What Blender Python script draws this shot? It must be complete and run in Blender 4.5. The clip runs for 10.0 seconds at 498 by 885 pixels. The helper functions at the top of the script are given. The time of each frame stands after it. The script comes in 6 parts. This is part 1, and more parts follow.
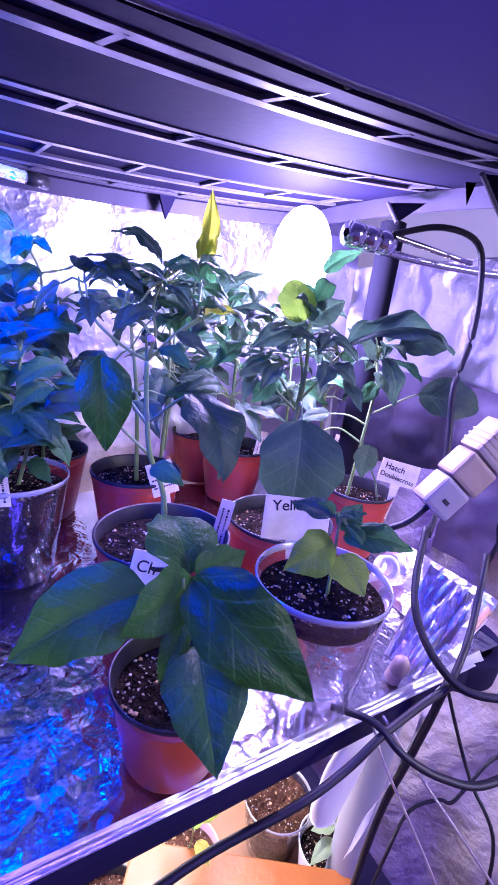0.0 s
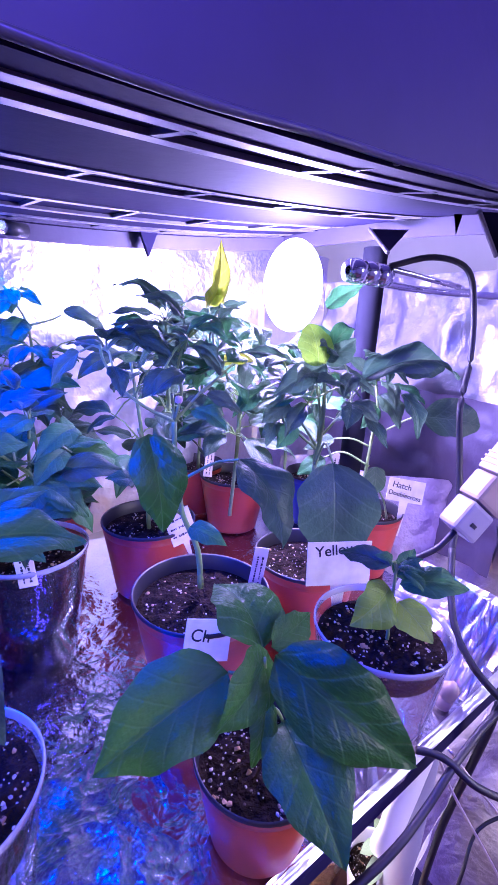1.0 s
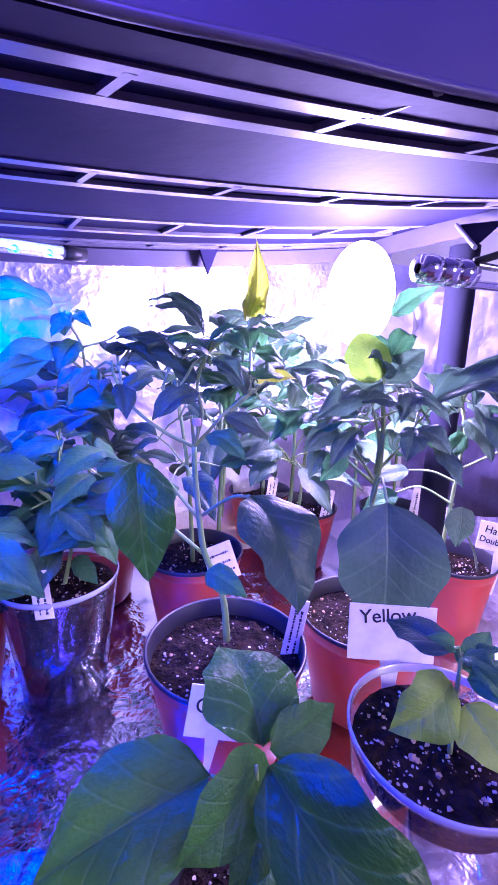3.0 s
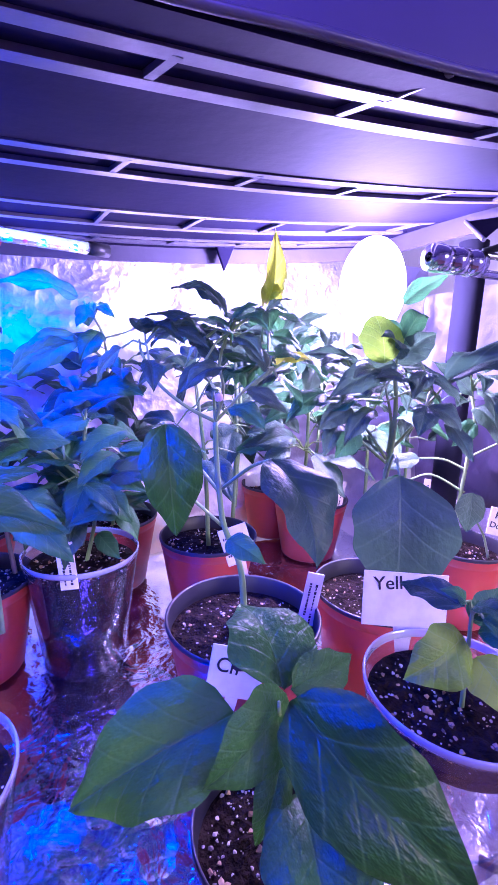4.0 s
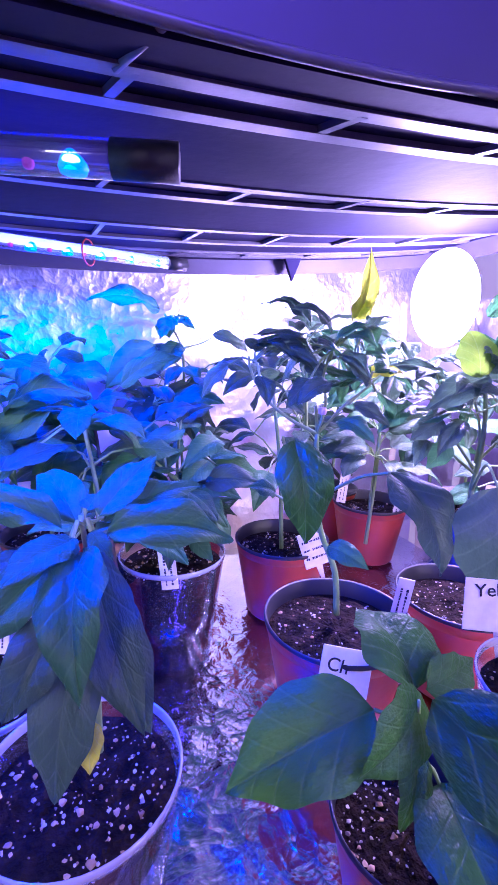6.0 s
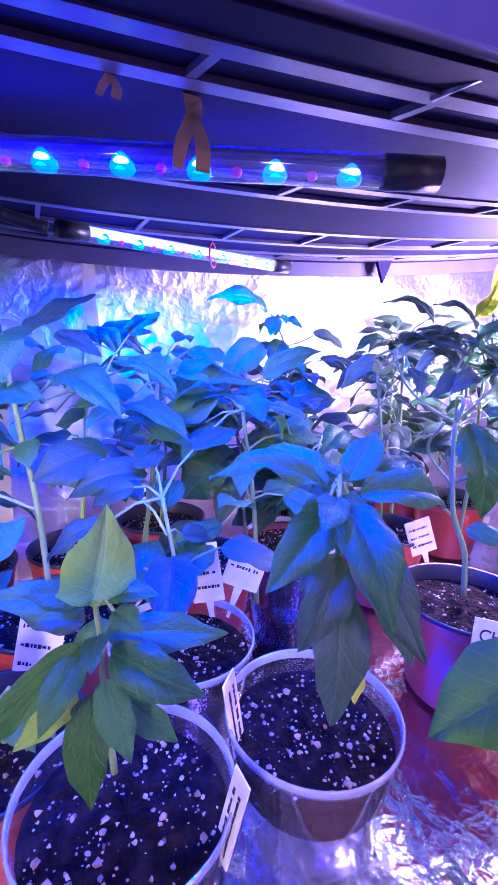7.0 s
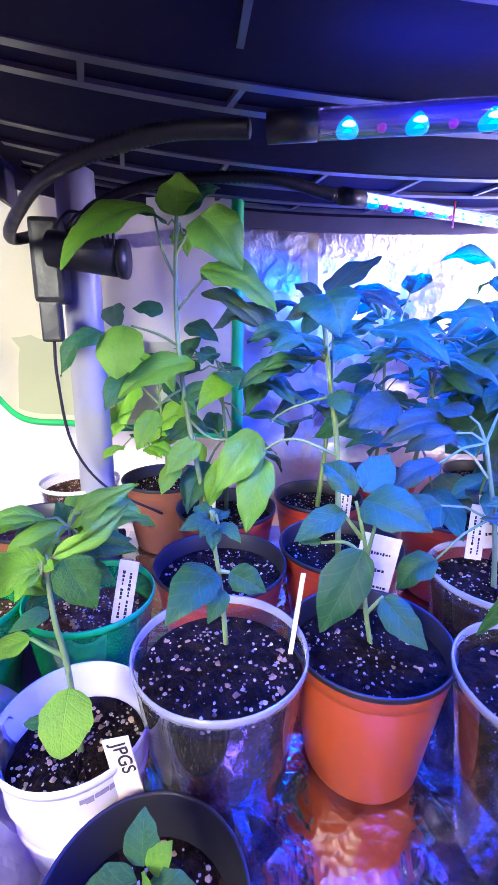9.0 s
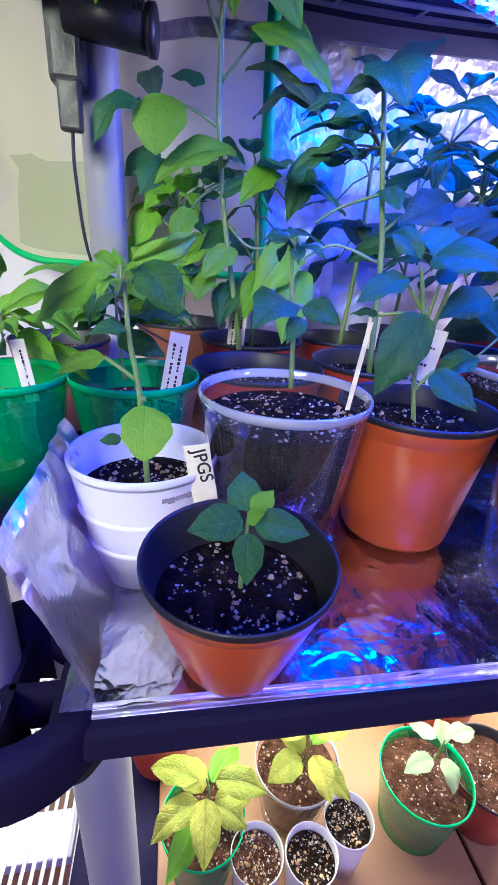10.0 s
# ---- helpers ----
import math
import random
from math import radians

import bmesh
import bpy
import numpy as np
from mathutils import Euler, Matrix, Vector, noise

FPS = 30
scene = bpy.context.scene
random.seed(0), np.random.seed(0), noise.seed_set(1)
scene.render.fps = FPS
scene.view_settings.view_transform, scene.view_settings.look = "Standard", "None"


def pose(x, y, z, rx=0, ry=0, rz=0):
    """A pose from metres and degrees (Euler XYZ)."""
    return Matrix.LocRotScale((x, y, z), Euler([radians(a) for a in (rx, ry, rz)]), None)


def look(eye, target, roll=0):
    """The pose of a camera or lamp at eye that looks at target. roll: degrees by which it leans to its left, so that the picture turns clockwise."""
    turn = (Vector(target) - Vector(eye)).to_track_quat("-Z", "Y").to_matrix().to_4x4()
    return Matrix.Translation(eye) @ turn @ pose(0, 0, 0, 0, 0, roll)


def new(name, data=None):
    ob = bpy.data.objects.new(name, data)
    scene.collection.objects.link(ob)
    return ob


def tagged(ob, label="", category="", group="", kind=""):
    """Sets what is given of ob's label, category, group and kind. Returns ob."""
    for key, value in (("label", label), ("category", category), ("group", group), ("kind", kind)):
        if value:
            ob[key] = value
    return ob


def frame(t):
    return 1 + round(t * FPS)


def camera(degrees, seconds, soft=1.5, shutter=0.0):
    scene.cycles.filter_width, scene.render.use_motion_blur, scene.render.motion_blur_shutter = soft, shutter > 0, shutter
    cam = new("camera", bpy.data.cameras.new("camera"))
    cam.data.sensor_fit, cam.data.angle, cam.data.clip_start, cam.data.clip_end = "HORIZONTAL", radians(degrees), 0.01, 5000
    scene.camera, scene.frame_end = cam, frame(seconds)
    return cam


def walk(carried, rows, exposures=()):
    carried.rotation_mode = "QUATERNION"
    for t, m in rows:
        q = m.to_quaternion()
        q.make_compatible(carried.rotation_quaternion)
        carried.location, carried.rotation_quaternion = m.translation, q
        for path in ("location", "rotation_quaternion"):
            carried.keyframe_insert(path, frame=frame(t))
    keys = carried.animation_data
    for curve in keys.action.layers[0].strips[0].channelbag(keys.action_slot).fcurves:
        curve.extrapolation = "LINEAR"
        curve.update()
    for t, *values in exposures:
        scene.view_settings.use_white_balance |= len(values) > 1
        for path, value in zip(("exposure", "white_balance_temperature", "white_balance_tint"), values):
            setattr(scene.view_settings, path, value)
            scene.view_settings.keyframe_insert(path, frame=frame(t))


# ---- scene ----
cam = camera(59.95, 10.0)
ROWS = [
    (0, 0.0425, -0.0043, 0.2880, 74.11, -7.37, -30.01),
    (0.5, 0.0414, 0.0168, 0.3241, 73.71, -3.81, -32.60),
    (1, -0.0035, 0.0434, 0.3214, 74.94, -3.21, -36.75),
    (1.5, 0.0183, 0.0585, 0.3195, 75.11, -1.18, -37.78),
    (2, 0.0983, 0.0464, 0.3292, 74.53, -0.07, -32.73),
    (2.5, 0.0852, 0.0639, 0.3258, 76.06, -0.90, -26.45),
    (4, 0.0539, 0.0475, 0.2926, 78.77, -1.78, -22.70),
    (4.5, 0.0669, 0.0362, 0.2920, 78.90, -1.69, -22.37),
    (5, 0.0250, 0.0685, 0.2975, 78.82, -1.47, -21.24),
    (5.2, 0.0082, 0.0822, 0.3034, 78.73, -1.45, -21.55),
    (6.3, -0.0278, 0.0482, 0.3032, 78.56, -1.71, -19.22),
    (6.5, -0.0506, 0.0476, 0.3004, 78.88, -1.79, -18.74),
    (7, -0.1204, 0.0630, 0.2912, 79.06, -1.86, -18.00),
    (7.5, -0.1846, 0.0767, 0.2871, 79.45, -1.69, -15.30),
    (8, -0.2412, 0.0984, 0.2904, 79.05, -1.34, -12.23),
    (8.5, -0.2691, 0.0935, 0.2929, 78.42, -0.90, -11.86),
    (9, -0.2878, 0.0671, 0.2721, 75.93, -0.63, -6.71),
    (9.5, -0.3278, 0.0460, 0.2271, 70.72, -3.95, -3.38),
    (9.8, -0.3324, 0.0438, 0.1996, 67.95, -3.98, -3.74),
    (10, -0.3377, 0.0441, 0.1757, 66.33, -3.56, -8.87),
]
walk(cam, [(t, pose(*r)) for t, *r in ROWS], [(0, -0.34, 5000, 44), (0.5, -0.15, 4950, 46), (1.0, -0.1, 4900, 45), (1.6, -0.08, 4950, 49), (2.0, -0.13, 5000, 52), (2.5, 0.12, 5050, 56), (4.5, 0.08, 5050, 56), (5.0, 0.06, 5050, 56), (6.5, 0.2, 5050, 55), (7.0, 0.35, 5150, 57), (7.5, 0.46, 5300, 50), (8.0, 0.56, 5850, 36), (8.5, 0.6, 5850, 28), (9.0, 0.32, 5650, 15), (9.5, -0.05, 5650, 8), (10, -0.38, 5400, 4)])

# ---- light ----
world = bpy.data.worlds.new("world")
scene.world = world
world.use_nodes = True
world.node_tree.nodes["Background"].inputs[0].default_value = (0.16, 0.12, 0.55, 1)
world.node_tree.nodes["Background"].inputs[1].default_value = 0.35


def lamp(name, kind, m, energy, colour, size=0.1, size_y=None):
    data = bpy.data.lights.new(name, kind)
    data.energy, data.color = energy, colour
    if kind == "AREA":
        data.size = size
        if size_y:
            data.shape, data.size_y = "RECTANGLE", size_y
    else:
        data.shadow_soft_size = size
    ob = new(name, data)
    ob.matrix_world = m
    return ob


lamp("bulb_light", "POINT", pose(0.374, 0.463, 0.345), 9.0, (0.80, 0.52, 1.0), 0.035)
lamp("bulb_glow_down", "AREA", look((0.374, 0.463, 0.335), (0.34, 0.50, 0.0)), 4.6, (0.80, 0.54, 1.0), 0.08)
lamp("led_light_front", "AREA", look((-0.10, 0.282, 0.364), (-0.10, 0.282, 0)), 6.2, (0.004, 0.045, 1.0), 0.23, 0.018)
lamp("led_light_back", "AREA", look((-0.03, 0.545, 0.380), (-0.03, 0.545, 0)), 4.8, (0.004, 0.055, 1.0), 0.23, 0.018)
lamp("led_spill_front", "AREA", look((-0.10, 0.282, 0.371), (-0.10, 0.282, 1)), 0.14, (0.03, 0.03, 1.0), 0.23, 0.018)
lamp("led_spill_back", "AREA", look((-0.03, 0.545, 0.388), (-0.03, 0.545, 1)), 0.14, (0.03, 0.04, 1.0), 0.23, 0.018)
lamp("window_light", "AREA", look((-0.95, 1.30, 0.35), (-0.55, 0.7, 0.15)), 32.0, (1.0, 0.92, 0.62), 0.5)
# unseen fill light added at the front left to brighten the left plants
left_lamp = lamp("left_fill_light", "AREA", look((-0.95, -0.72, 0.72), (-0.45, 0.50, 0.18)), 3.7, (1.0, 0.92, 0.66), 0.5)
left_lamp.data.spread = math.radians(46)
# unseen warm fill added for the cables and the shelf's end
side_lamp = lamp("side_fill_light", "AREA", look((0.78, -0.6, 0.42), (0.42, 0.19, -0.05)), 2.0, (1.0, 0.86, 0.6), 0.3)
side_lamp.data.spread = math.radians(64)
# unseen violet fill, added for the haze over the lip and plants
lamp("violet_fill_light", "AREA", look((0.2, -1.8, 1.9), (0.1, 0.2, -0.3)), 58.0, (0.20, 0.11, 1.0), 0.8)
lamp("lower_light", "AREA", look((-0.10, 0.42, -0.05), (-0.10, 0.30, -0.43)), 14.0, (1.0, 0.84, 0.68), 0.95, 0.1)


# ---- materials ----
def mat(name, colour, rough=0.5, metal=0.0, bump=None, vary=None, **more):
    """A Principled material. bump: (scale, strength, distance); vary: (scale, second colour, amount)."""
    m = bpy.data.materials.new(name)
    m.use_nodes = True
    nt = m.node_tree
    b = nt.nodes["Principled BSDF"]
    b.inputs["Base Color"].default_value = (*colour, 1)
    b.inputs["Roughness"].default_value = rough
    b.inputs["Metallic"].default_value = metal
    for k, v in more.items():
        b.inputs[k.replace("_", " ")].default_value = v
    co = nt.nodes.new("ShaderNodeTexCoord")
    if vary:
        n = nt.nodes.new("ShaderNodeTexNoise")
        n.inputs["Scale"].default_value = vary[0]
        n.inputs["Detail"].default_value = 6
        mx = nt.nodes.new("ShaderNodeMix")
        mx.data_type = "RGBA"
        mx.inputs[6].default_value = (*colour, 1)
        mx.inputs[7].default_value = (*vary[1], 1)
        r = nt.nodes.new("ShaderNodeMapRange")
        r.inputs[1].default_value, r.inputs[2].default_value = 0.4, 0.65
        r.inputs[4].default_value = vary[2]
        nt.links.new(co.outputs["Object"], n.inputs["Vector"])
        nt.links.new(n.outputs[0], r.inputs[0])
        nt.links.new(r.outputs[0], mx.inputs[0])
        nt.links.new(mx.outputs[2], b.inputs["Base Color"])
    if bump:
        n = nt.nodes.new("ShaderNodeTexNoise")
        n.inputs["Scale"].default_value = bump[0]
        n.inputs["Detail"].default_value = 5
        u = nt.nodes.new("ShaderNodeBump")
        u.inputs["Strength"].default_value, u.inputs["Distance"].default_value = bump[1], bump[2]
        nt.links.new(co.outputs["Object"], n.inputs["Vector"])
        nt.links.new(n.outputs[0], u.inputs["Height"])
        nt.links.new(u.outputs[0], b.inputs["Normal"])
    return m


def glow(name, colour, strength):
    m = bpy.data.materials.new(name)
    m.use_nodes = True
    b = m.node_tree.nodes["Principled BSDF"]
    b.inputs["Base Color"].default_value = (*colour, 1)
    b.inputs["Emission Color"].default_value = (*colour, 1)
    b.inputs["Emission Strength"].default_value = strength
    return m


def clear(name, tint, gloss=0.12, haze=0.1, milk=(0.8, 0.8, 0.82)):
    """Thin clear plastic: mostly see-through, some gloss, a little milky haze."""
    m = bpy.data.materials.new(name)
    m.use_nodes = True
    nt = m.node_tree
    nt.nodes.remove(nt.nodes["Principled BSDF"])
    out = nt.nodes["Material Output"]
    tr, gl, df = (nt.nodes.new("ShaderNodeBsdf" + k) for k in ("Transparent", "Glossy", "Diffuse"))
    tr.inputs[0].default_value = (*tint, 1)
    gl.inputs["Roughness"].default_value = 0.08
    df.inputs[0].default_value = (*milk, 1)
    m1, m2 = nt.nodes.new("ShaderNodeMixShader"), nt.nodes.new("ShaderNodeMixShader")
    m1.inputs[0].default_value, m2.inputs[0].default_value = haze, gloss
    lw = nt.nodes.new("ShaderNodeLayerWeight")
    lw.inputs[0].default_value = 0.35
    ad = nt.nodes.new("ShaderNodeMath")
    ad.operation = "MULTIPLY_ADD"
    ad.inputs[1].default_value, ad.inputs[2].default_value = 0.6, gloss * 0.5
    nt.links.new(lw.outputs["Facing"], ad.inputs[0])
    nt.links.new(ad.outputs[0], m2.inputs[0])
    nt.links.new(tr.outputs[0], m1.inputs[1])
    nt.links.new(df.outputs[0], m1.inputs[2])
    nt.links.new(m1.outputs[0], m2.inputs[1])
    nt.links.new(gl.outputs[0], m2.inputs[2])
    nt.links.new(m2.outputs[0], out.inputs[0])
    return m


def leaf_material(name, low, high, vein, relief=0.5):
    """A pepper leaf: paler midrib and side veins, soft relief between them, some light through it."""
    m = bpy.data.materials.new(name)
    m.use_nodes = True
    nt = m.node_tree
    b = nt.nodes["Principled BSDF"]
    b.inputs["Roughness"].default_value = 0.4
    b.inputs["Specular IOR Level"].default_value = 0.36
    N = nt.nodes.new
    L = nt.links.new

    def math_node(op, a, c=None):
        n = N("ShaderNodeMath")
        n.operation = op
        for i, v in enumerate((a, c)):
            if v is None:
                continue
            if isinstance(v, (int, float)):
                n.inputs[i].default_value = v
            else:
                L(v, n.inputs[i])
        return n.outputs[0]

    co = N("ShaderNodeTexCoord")
    sep = N("ShaderNodeSeparateXYZ")
    L(co.outputs["Object"], sep.inputs[0])
    ay = math_node("ABSOLUTE", sep.outputs[1])
    rib = math_node("SUBTRACT", 1.0, math_node("MULTIPLY", ay, 55.0))
    rib = math_node("MAXIMUM", rib, 0.0)
    wob = N("ShaderNodeTexNoise")
    wob.inputs["Scale"].default_value = 3.0
    L(co.outputs["Object"], wob.inputs["Vector"])
    curl = math_node("MULTIPLY", math_node("MULTIPLY", ay, ay), 0.4)
    phase = math_node("ADD", math_node("SUBTRACT", sep.outputs[0], math_node("MULTIPLY", ay, 0.75)), math_node("ADD", curl, math_node("MULTIPLY", wob.outputs[0], 0.05)))
    side = math_node("POWER", math_node("ABSOLUTE", math_node("COSINE", math_node("MULTIPLY", phase, 16.0))), 60.0)
    side = math_node("MULTIPLY", side, 0.55)
    veins = math_node("MAXIMUM", rib, side)
    noise_n = N("ShaderNodeTexNoise")
    noise_n.inputs["Scale"].default_value, noise_n.inputs["Detail"].default_value = 4.0, 7
    L(co.outputs["Object"], noise_n.inputs["Vector"])
    rnd = N("ShaderNodeObjectInfo")
    f = math_node("ADD", math_node("MULTIPLY", noise_n.outputs[0], 1.1), math_node("SUBTRACT", math_node("MULTIPLY", rnd.outputs["Random"], 0.8), 0.45))
    mx = N("ShaderNodeMix")
    mx.data_type = "RGBA"
    mx.inputs[6].default_value, mx.inputs[7].default_value = (*low, 1), (*high, 1)
    L(f, mx.inputs[0])
    mv = N("ShaderNodeMix")
    mv.data_type = "RGBA"
    mv.inputs[7].default_value = (*vein, 1)
    L(math_node("MULTIPLY", veins, 0.42), mv.inputs[0])
    L(mx.outputs[2], mv.inputs[6])
    L(mv.outputs[2], b.inputs["Base Color"])
    bp = N("ShaderNodeBump")
    bp.inputs["Strength"].default_value, bp.inputs["Distance"].default_value = relief, 0.0024
    n2 = N("ShaderNodeTexNoise")
    n2.inputs["Scale"].default_value = 16.0
    L(co.outputs["Object"], n2.inputs["Vector"])
    L(math_node("SUBTRACT", math_node("MULTIPLY", n2.outputs[0], 0.9), math_node("MULTIPLY", veins, 0.35)), bp.inputs["Height"])
    L(bp.outputs[0], b.inputs["Normal"])
    ts = N("ShaderNodeBsdfTranslucent")
    L(mv.outputs[2], ts.inputs[0])
    ms = N("ShaderNodeMixShader")
    ms.inputs[0].default_value = 0.38
    L(b.outputs[0], ms.inputs[1])
    L(ts.outputs[0], ms.inputs[2])
    L(ms.outputs[0], nt.nodes["Material Output"].inputs[0])
    return m




def foil_material(name, light, dark, rough, relief):
    """Crumpled aluminium: flat facets between sharp creases at two sizes, dulled in patches."""
    m = mat(name, light, rough, 1.0, None, (9, dark, 1))
    nt = m.node_tree
    N, L = nt.nodes.new, nt.links.new
    co, wob, push = N("ShaderNodeTexCoord"), N("ShaderNodeTexNoise"), N("ShaderNodeVectorMath")
    wob.inputs["Scale"].default_value = 30
    push.operation = "MULTIPLY_ADD"
    push.inputs[1].default_value = (0.02, 0.02, 0.02)
    L(co.outputs["Object"], wob.inputs["Vector"])
    L(wob.outputs["Color"], push.inputs[0])
    L(co.outputs["Object"], push.inputs[2])
    height = None
    for scale, share in ((38, 1.0), (95, 0.45), (230, 0.16)):
        cell, size = N("ShaderNodeTexVoronoi"), N("ShaderNodeMath")
        cell.inputs["Scale"].default_value = scale
        L(push.outputs[0], cell.inputs["Vector"])
        size.operation = "MULTIPLY"
        size.inputs[1].default_value = share
        L(cell.outputs["Distance"], size.inputs[0])
        if height:
            total = N("ShaderNodeMath")
            L(height, total.inputs[0])
            L(size.outputs[0], total.inputs[1])
            height = total.outputs[0]
        else:
            height = size.outputs[0]
    u = N("ShaderNodeBump")
    u.inputs["Strength"].default_value, u.inputs["Distance"].default_value = 0.8, relief
    L(height, u.inputs["Height"])
    L(u.outputs[0], nt.nodes["Principled BSDF"].inputs["Normal"])
    return m


M_FOIL = foil_material("foil", (0.66, 0.66, 0.70), (0.52, 0.52, 0.57), 0.2, 0.0022)
# foil copy lightened and roughened so the flaps look lit
M_FOIL_DULL = foil_material("bright_flap_foil", (0.74, 0.74, 0.78), (0.6, 0.6, 0.65), 0.31, 0.0014)
M_FOIL_WALL = foil_material("reflective_film", (0.80, 0.80, 0.85), (0.72, 0.72, 0.78), 0.42, 0.003)
# copy of the silver film, darkened for the dimmer light at the end
M_FOIL_END = mat("dimmed_film", (0.32, 0.31, 0.36), 0.34, 0.9, (18, 0.6, 0.012))
# dark colour of an added sheet that stands in for shade
M_SHADE_SHEET = mat("shade_sheet", (0.06, 0.05, 0.085), 0.55, 0, (14, 0.5, 0.01), (5, (0.09, 0.075, 0.12), 1))
M_BLACK = mat("black_plastic", (0.018, 0.018, 0.022), 0.42, 0, (60, 0.15, 0.01))
# lighter copy of the shelf plastic: lamplight on ribs and edges as colour
M_SHELF_LIT = mat("lit_edge_plastic", (0.13, 0.125, 0.15), 0.34, 0, (120, 0.1, 0.002), (30, (0.09, 0.085, 0.11), 1))
# lip plastic lightened towards violet, in place of light and haze on it
M_LIP = mat("lit_lip_plastic", (0.085, 0.075, 0.115), 0.5, 0, (70, 0.12, 0.003), (6, (0.055, 0.05, 0.08), 1))
# black plastic tinted blue for the haze over the deck
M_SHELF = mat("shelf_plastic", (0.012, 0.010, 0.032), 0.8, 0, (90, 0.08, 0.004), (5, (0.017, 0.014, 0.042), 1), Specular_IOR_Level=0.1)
M_GREY_POST = mat("grey_post", (0.30, 0.30, 0.34), 0.4, 0, (40, 0.1, 0.004), (6, (0.24, 0.24, 0.29), 1))
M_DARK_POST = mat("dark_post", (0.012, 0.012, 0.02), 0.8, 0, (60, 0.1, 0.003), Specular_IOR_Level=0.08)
M_RED_POT = mat("red_pot", (0.46, 0.055, 0.025), 0.33, 0, (30, 0.1, 0.01), (5, (0.36, 0.045, 0.03), 1))
M_ORANGE_POT = mat("orange_pot", (0.50, 0.085, 0.018), 0.3, 0, (30, 0.06, 0.003), (9, (0.40, 0.065, 0.016), 1))
M_BROWN_POT = mat("brown_pot", (0.3, 0.11, 0.05), 0.45, 0, (30, 0.1, 0.01), (5, (0.24, 0.09, 0.05), 1))
M_BLUE_POT = mat("blue_pot", (0.03, 0.06, 0.3), 0.35)
M_POT_IN = mat("pot_inside", (0.016, 0.016, 0.02), 0.45)
M_SOIL = mat("potting_soil", (0.007, 0.0048, 0.0035), 0.95, 0, (220, 1.0, 0.006), (110, (0.022, 0.014, 0.010), 1), Specular_IOR_Level=0.06)
M_SOIL_DRY = mat("dry_soil", (0.05, 0.022, 0.012), 0.95, 0, (160, 1.0, 0.01), (70, (0.11, 0.052, 0.03), 1), Specular_IOR_Level=0.08)
M_PERLITE = mat("perlite", (0.5, 0.45, 0.41), 0.85)
nt = M_PERLITE.node_tree
gi, mx = nt.nodes.new("ShaderNodeNewGeometry"), nt.nodes.new("ShaderNodeMix")
mx.data_type = "RGBA"
mx.inputs[6].default_value, mx.inputs[7].default_value = (0.05, 0.03, 0.018, 1), (0.5, 0.44, 0.38, 1)
nt.links.new(gi.outputs["Random Per Island"], mx.inputs[0])
nt.links.new(mx.outputs[2], nt.nodes["Principled BSDF"].inputs["Base Color"])
M_BARK = mat("bark_chips", (0.46, 0.31, 0.15), 0.9, 0, None, (90, (0.2, 0.11, 0.05), 1))
M_CLEAR = clear("clear_plastic", (0.90, 0.90, 0.94), 0.08, 0.025)
M_CLEAR_RIM = clear("milky_rim", (0.75, 0.75, 0.82), 0.2, 0.38)
M_GREEN_RIM = mat("green_plastic", (0.02, 0.42, 0.12), 0.25)
M_GREEN_CUP = clear("green_cup", (0.10, 0.72, 0.26), 0.1, 0.42, (0.02, 0.5, 0.14))
M_WHITE = mat("white_plastic", (0.78, 0.77, 0.76), 0.4)
M_LABEL = mat("label_plastic", (0.84, 0.78, 0.58), 0.5, 0, None, (60, (0.7, 0.63, 0.46), 1))
M_INK = mat("ink", (0.01, 0.01, 0.012), 0.6)
M_STEM = mat("stem", (0.17, 0.28, 0.08), 0.45, 0, (120, 0.3, 0.005), (20, (0.26, 0.36, 0.13), 1))
M_STEM_DARK = mat("dark_stem", (0.09, 0.05, 0.09), 0.5, 0, (120, 0.3, 0.005), (20, (0.12, 0.16, 0.06), 1))
M_LEAF = leaf_material("pepper_leaf", (0.03, 0.12, 0.04), (0.06, 0.2, 0.06), (0.14, 0.3, 0.1))
# leaf green with a darker low tone, for shade over the front plant
M_LEAF_SHADED = leaf_material("shaded_leaf", (0.02, 0.09, 0.012), (0.06, 0.20, 0.022), (0.12, 0.28, 0.07), 0.65)
M_LEAF_PALE = leaf_material("pale_leaf", (0.14, 0.30, 0.025), (0.32, 0.48, 0.04), (0.3, 0.48, 0.12))
M_LEAF_DARK = leaf_material("dark_leaf", (0.035, 0.085, 0.045), (0.07, 0.13, 0.06), (0.12, 0.2, 0.1))
M_LEAF_YELLOW = leaf_material("yellow_leaf", (0.3, 0.44, 0.02), (0.6, 0.6, 0.05), (0.5, 0.6, 0.2))
# lime green, lightened in the colour for backlight through the curtain
M_LEAF_LIME_LIT = leaf_material("lit_lime_leaf", (0.15, 0.40, 0.02), (0.27, 0.54, 0.04), (0.3, 0.55, 0.1))
M_TENT = mat("tent_fabric", (0.72, 0.68, 0.7), 0.8, 0, (25, 0.3, 0.01), (4, (0.62, 0.58, 0.62), 1))
M_WOOD = mat("wood_board", (0.36, 0.20, 0.085), 0.55, 0, (30, 0.2, 0.01), (4, (0.33, 0.18, 0.08), 1))
M_CURTAIN = mat("mesh_curtain", (0.75, 0.72, 0.5), 0.8, 0, (300, 0.4, 0.002))
M_MESH_DENSE = mat("dense_mesh", (0.42, 0.46, 0.3), 0.85, 0, (400, 0.5, 0.002))
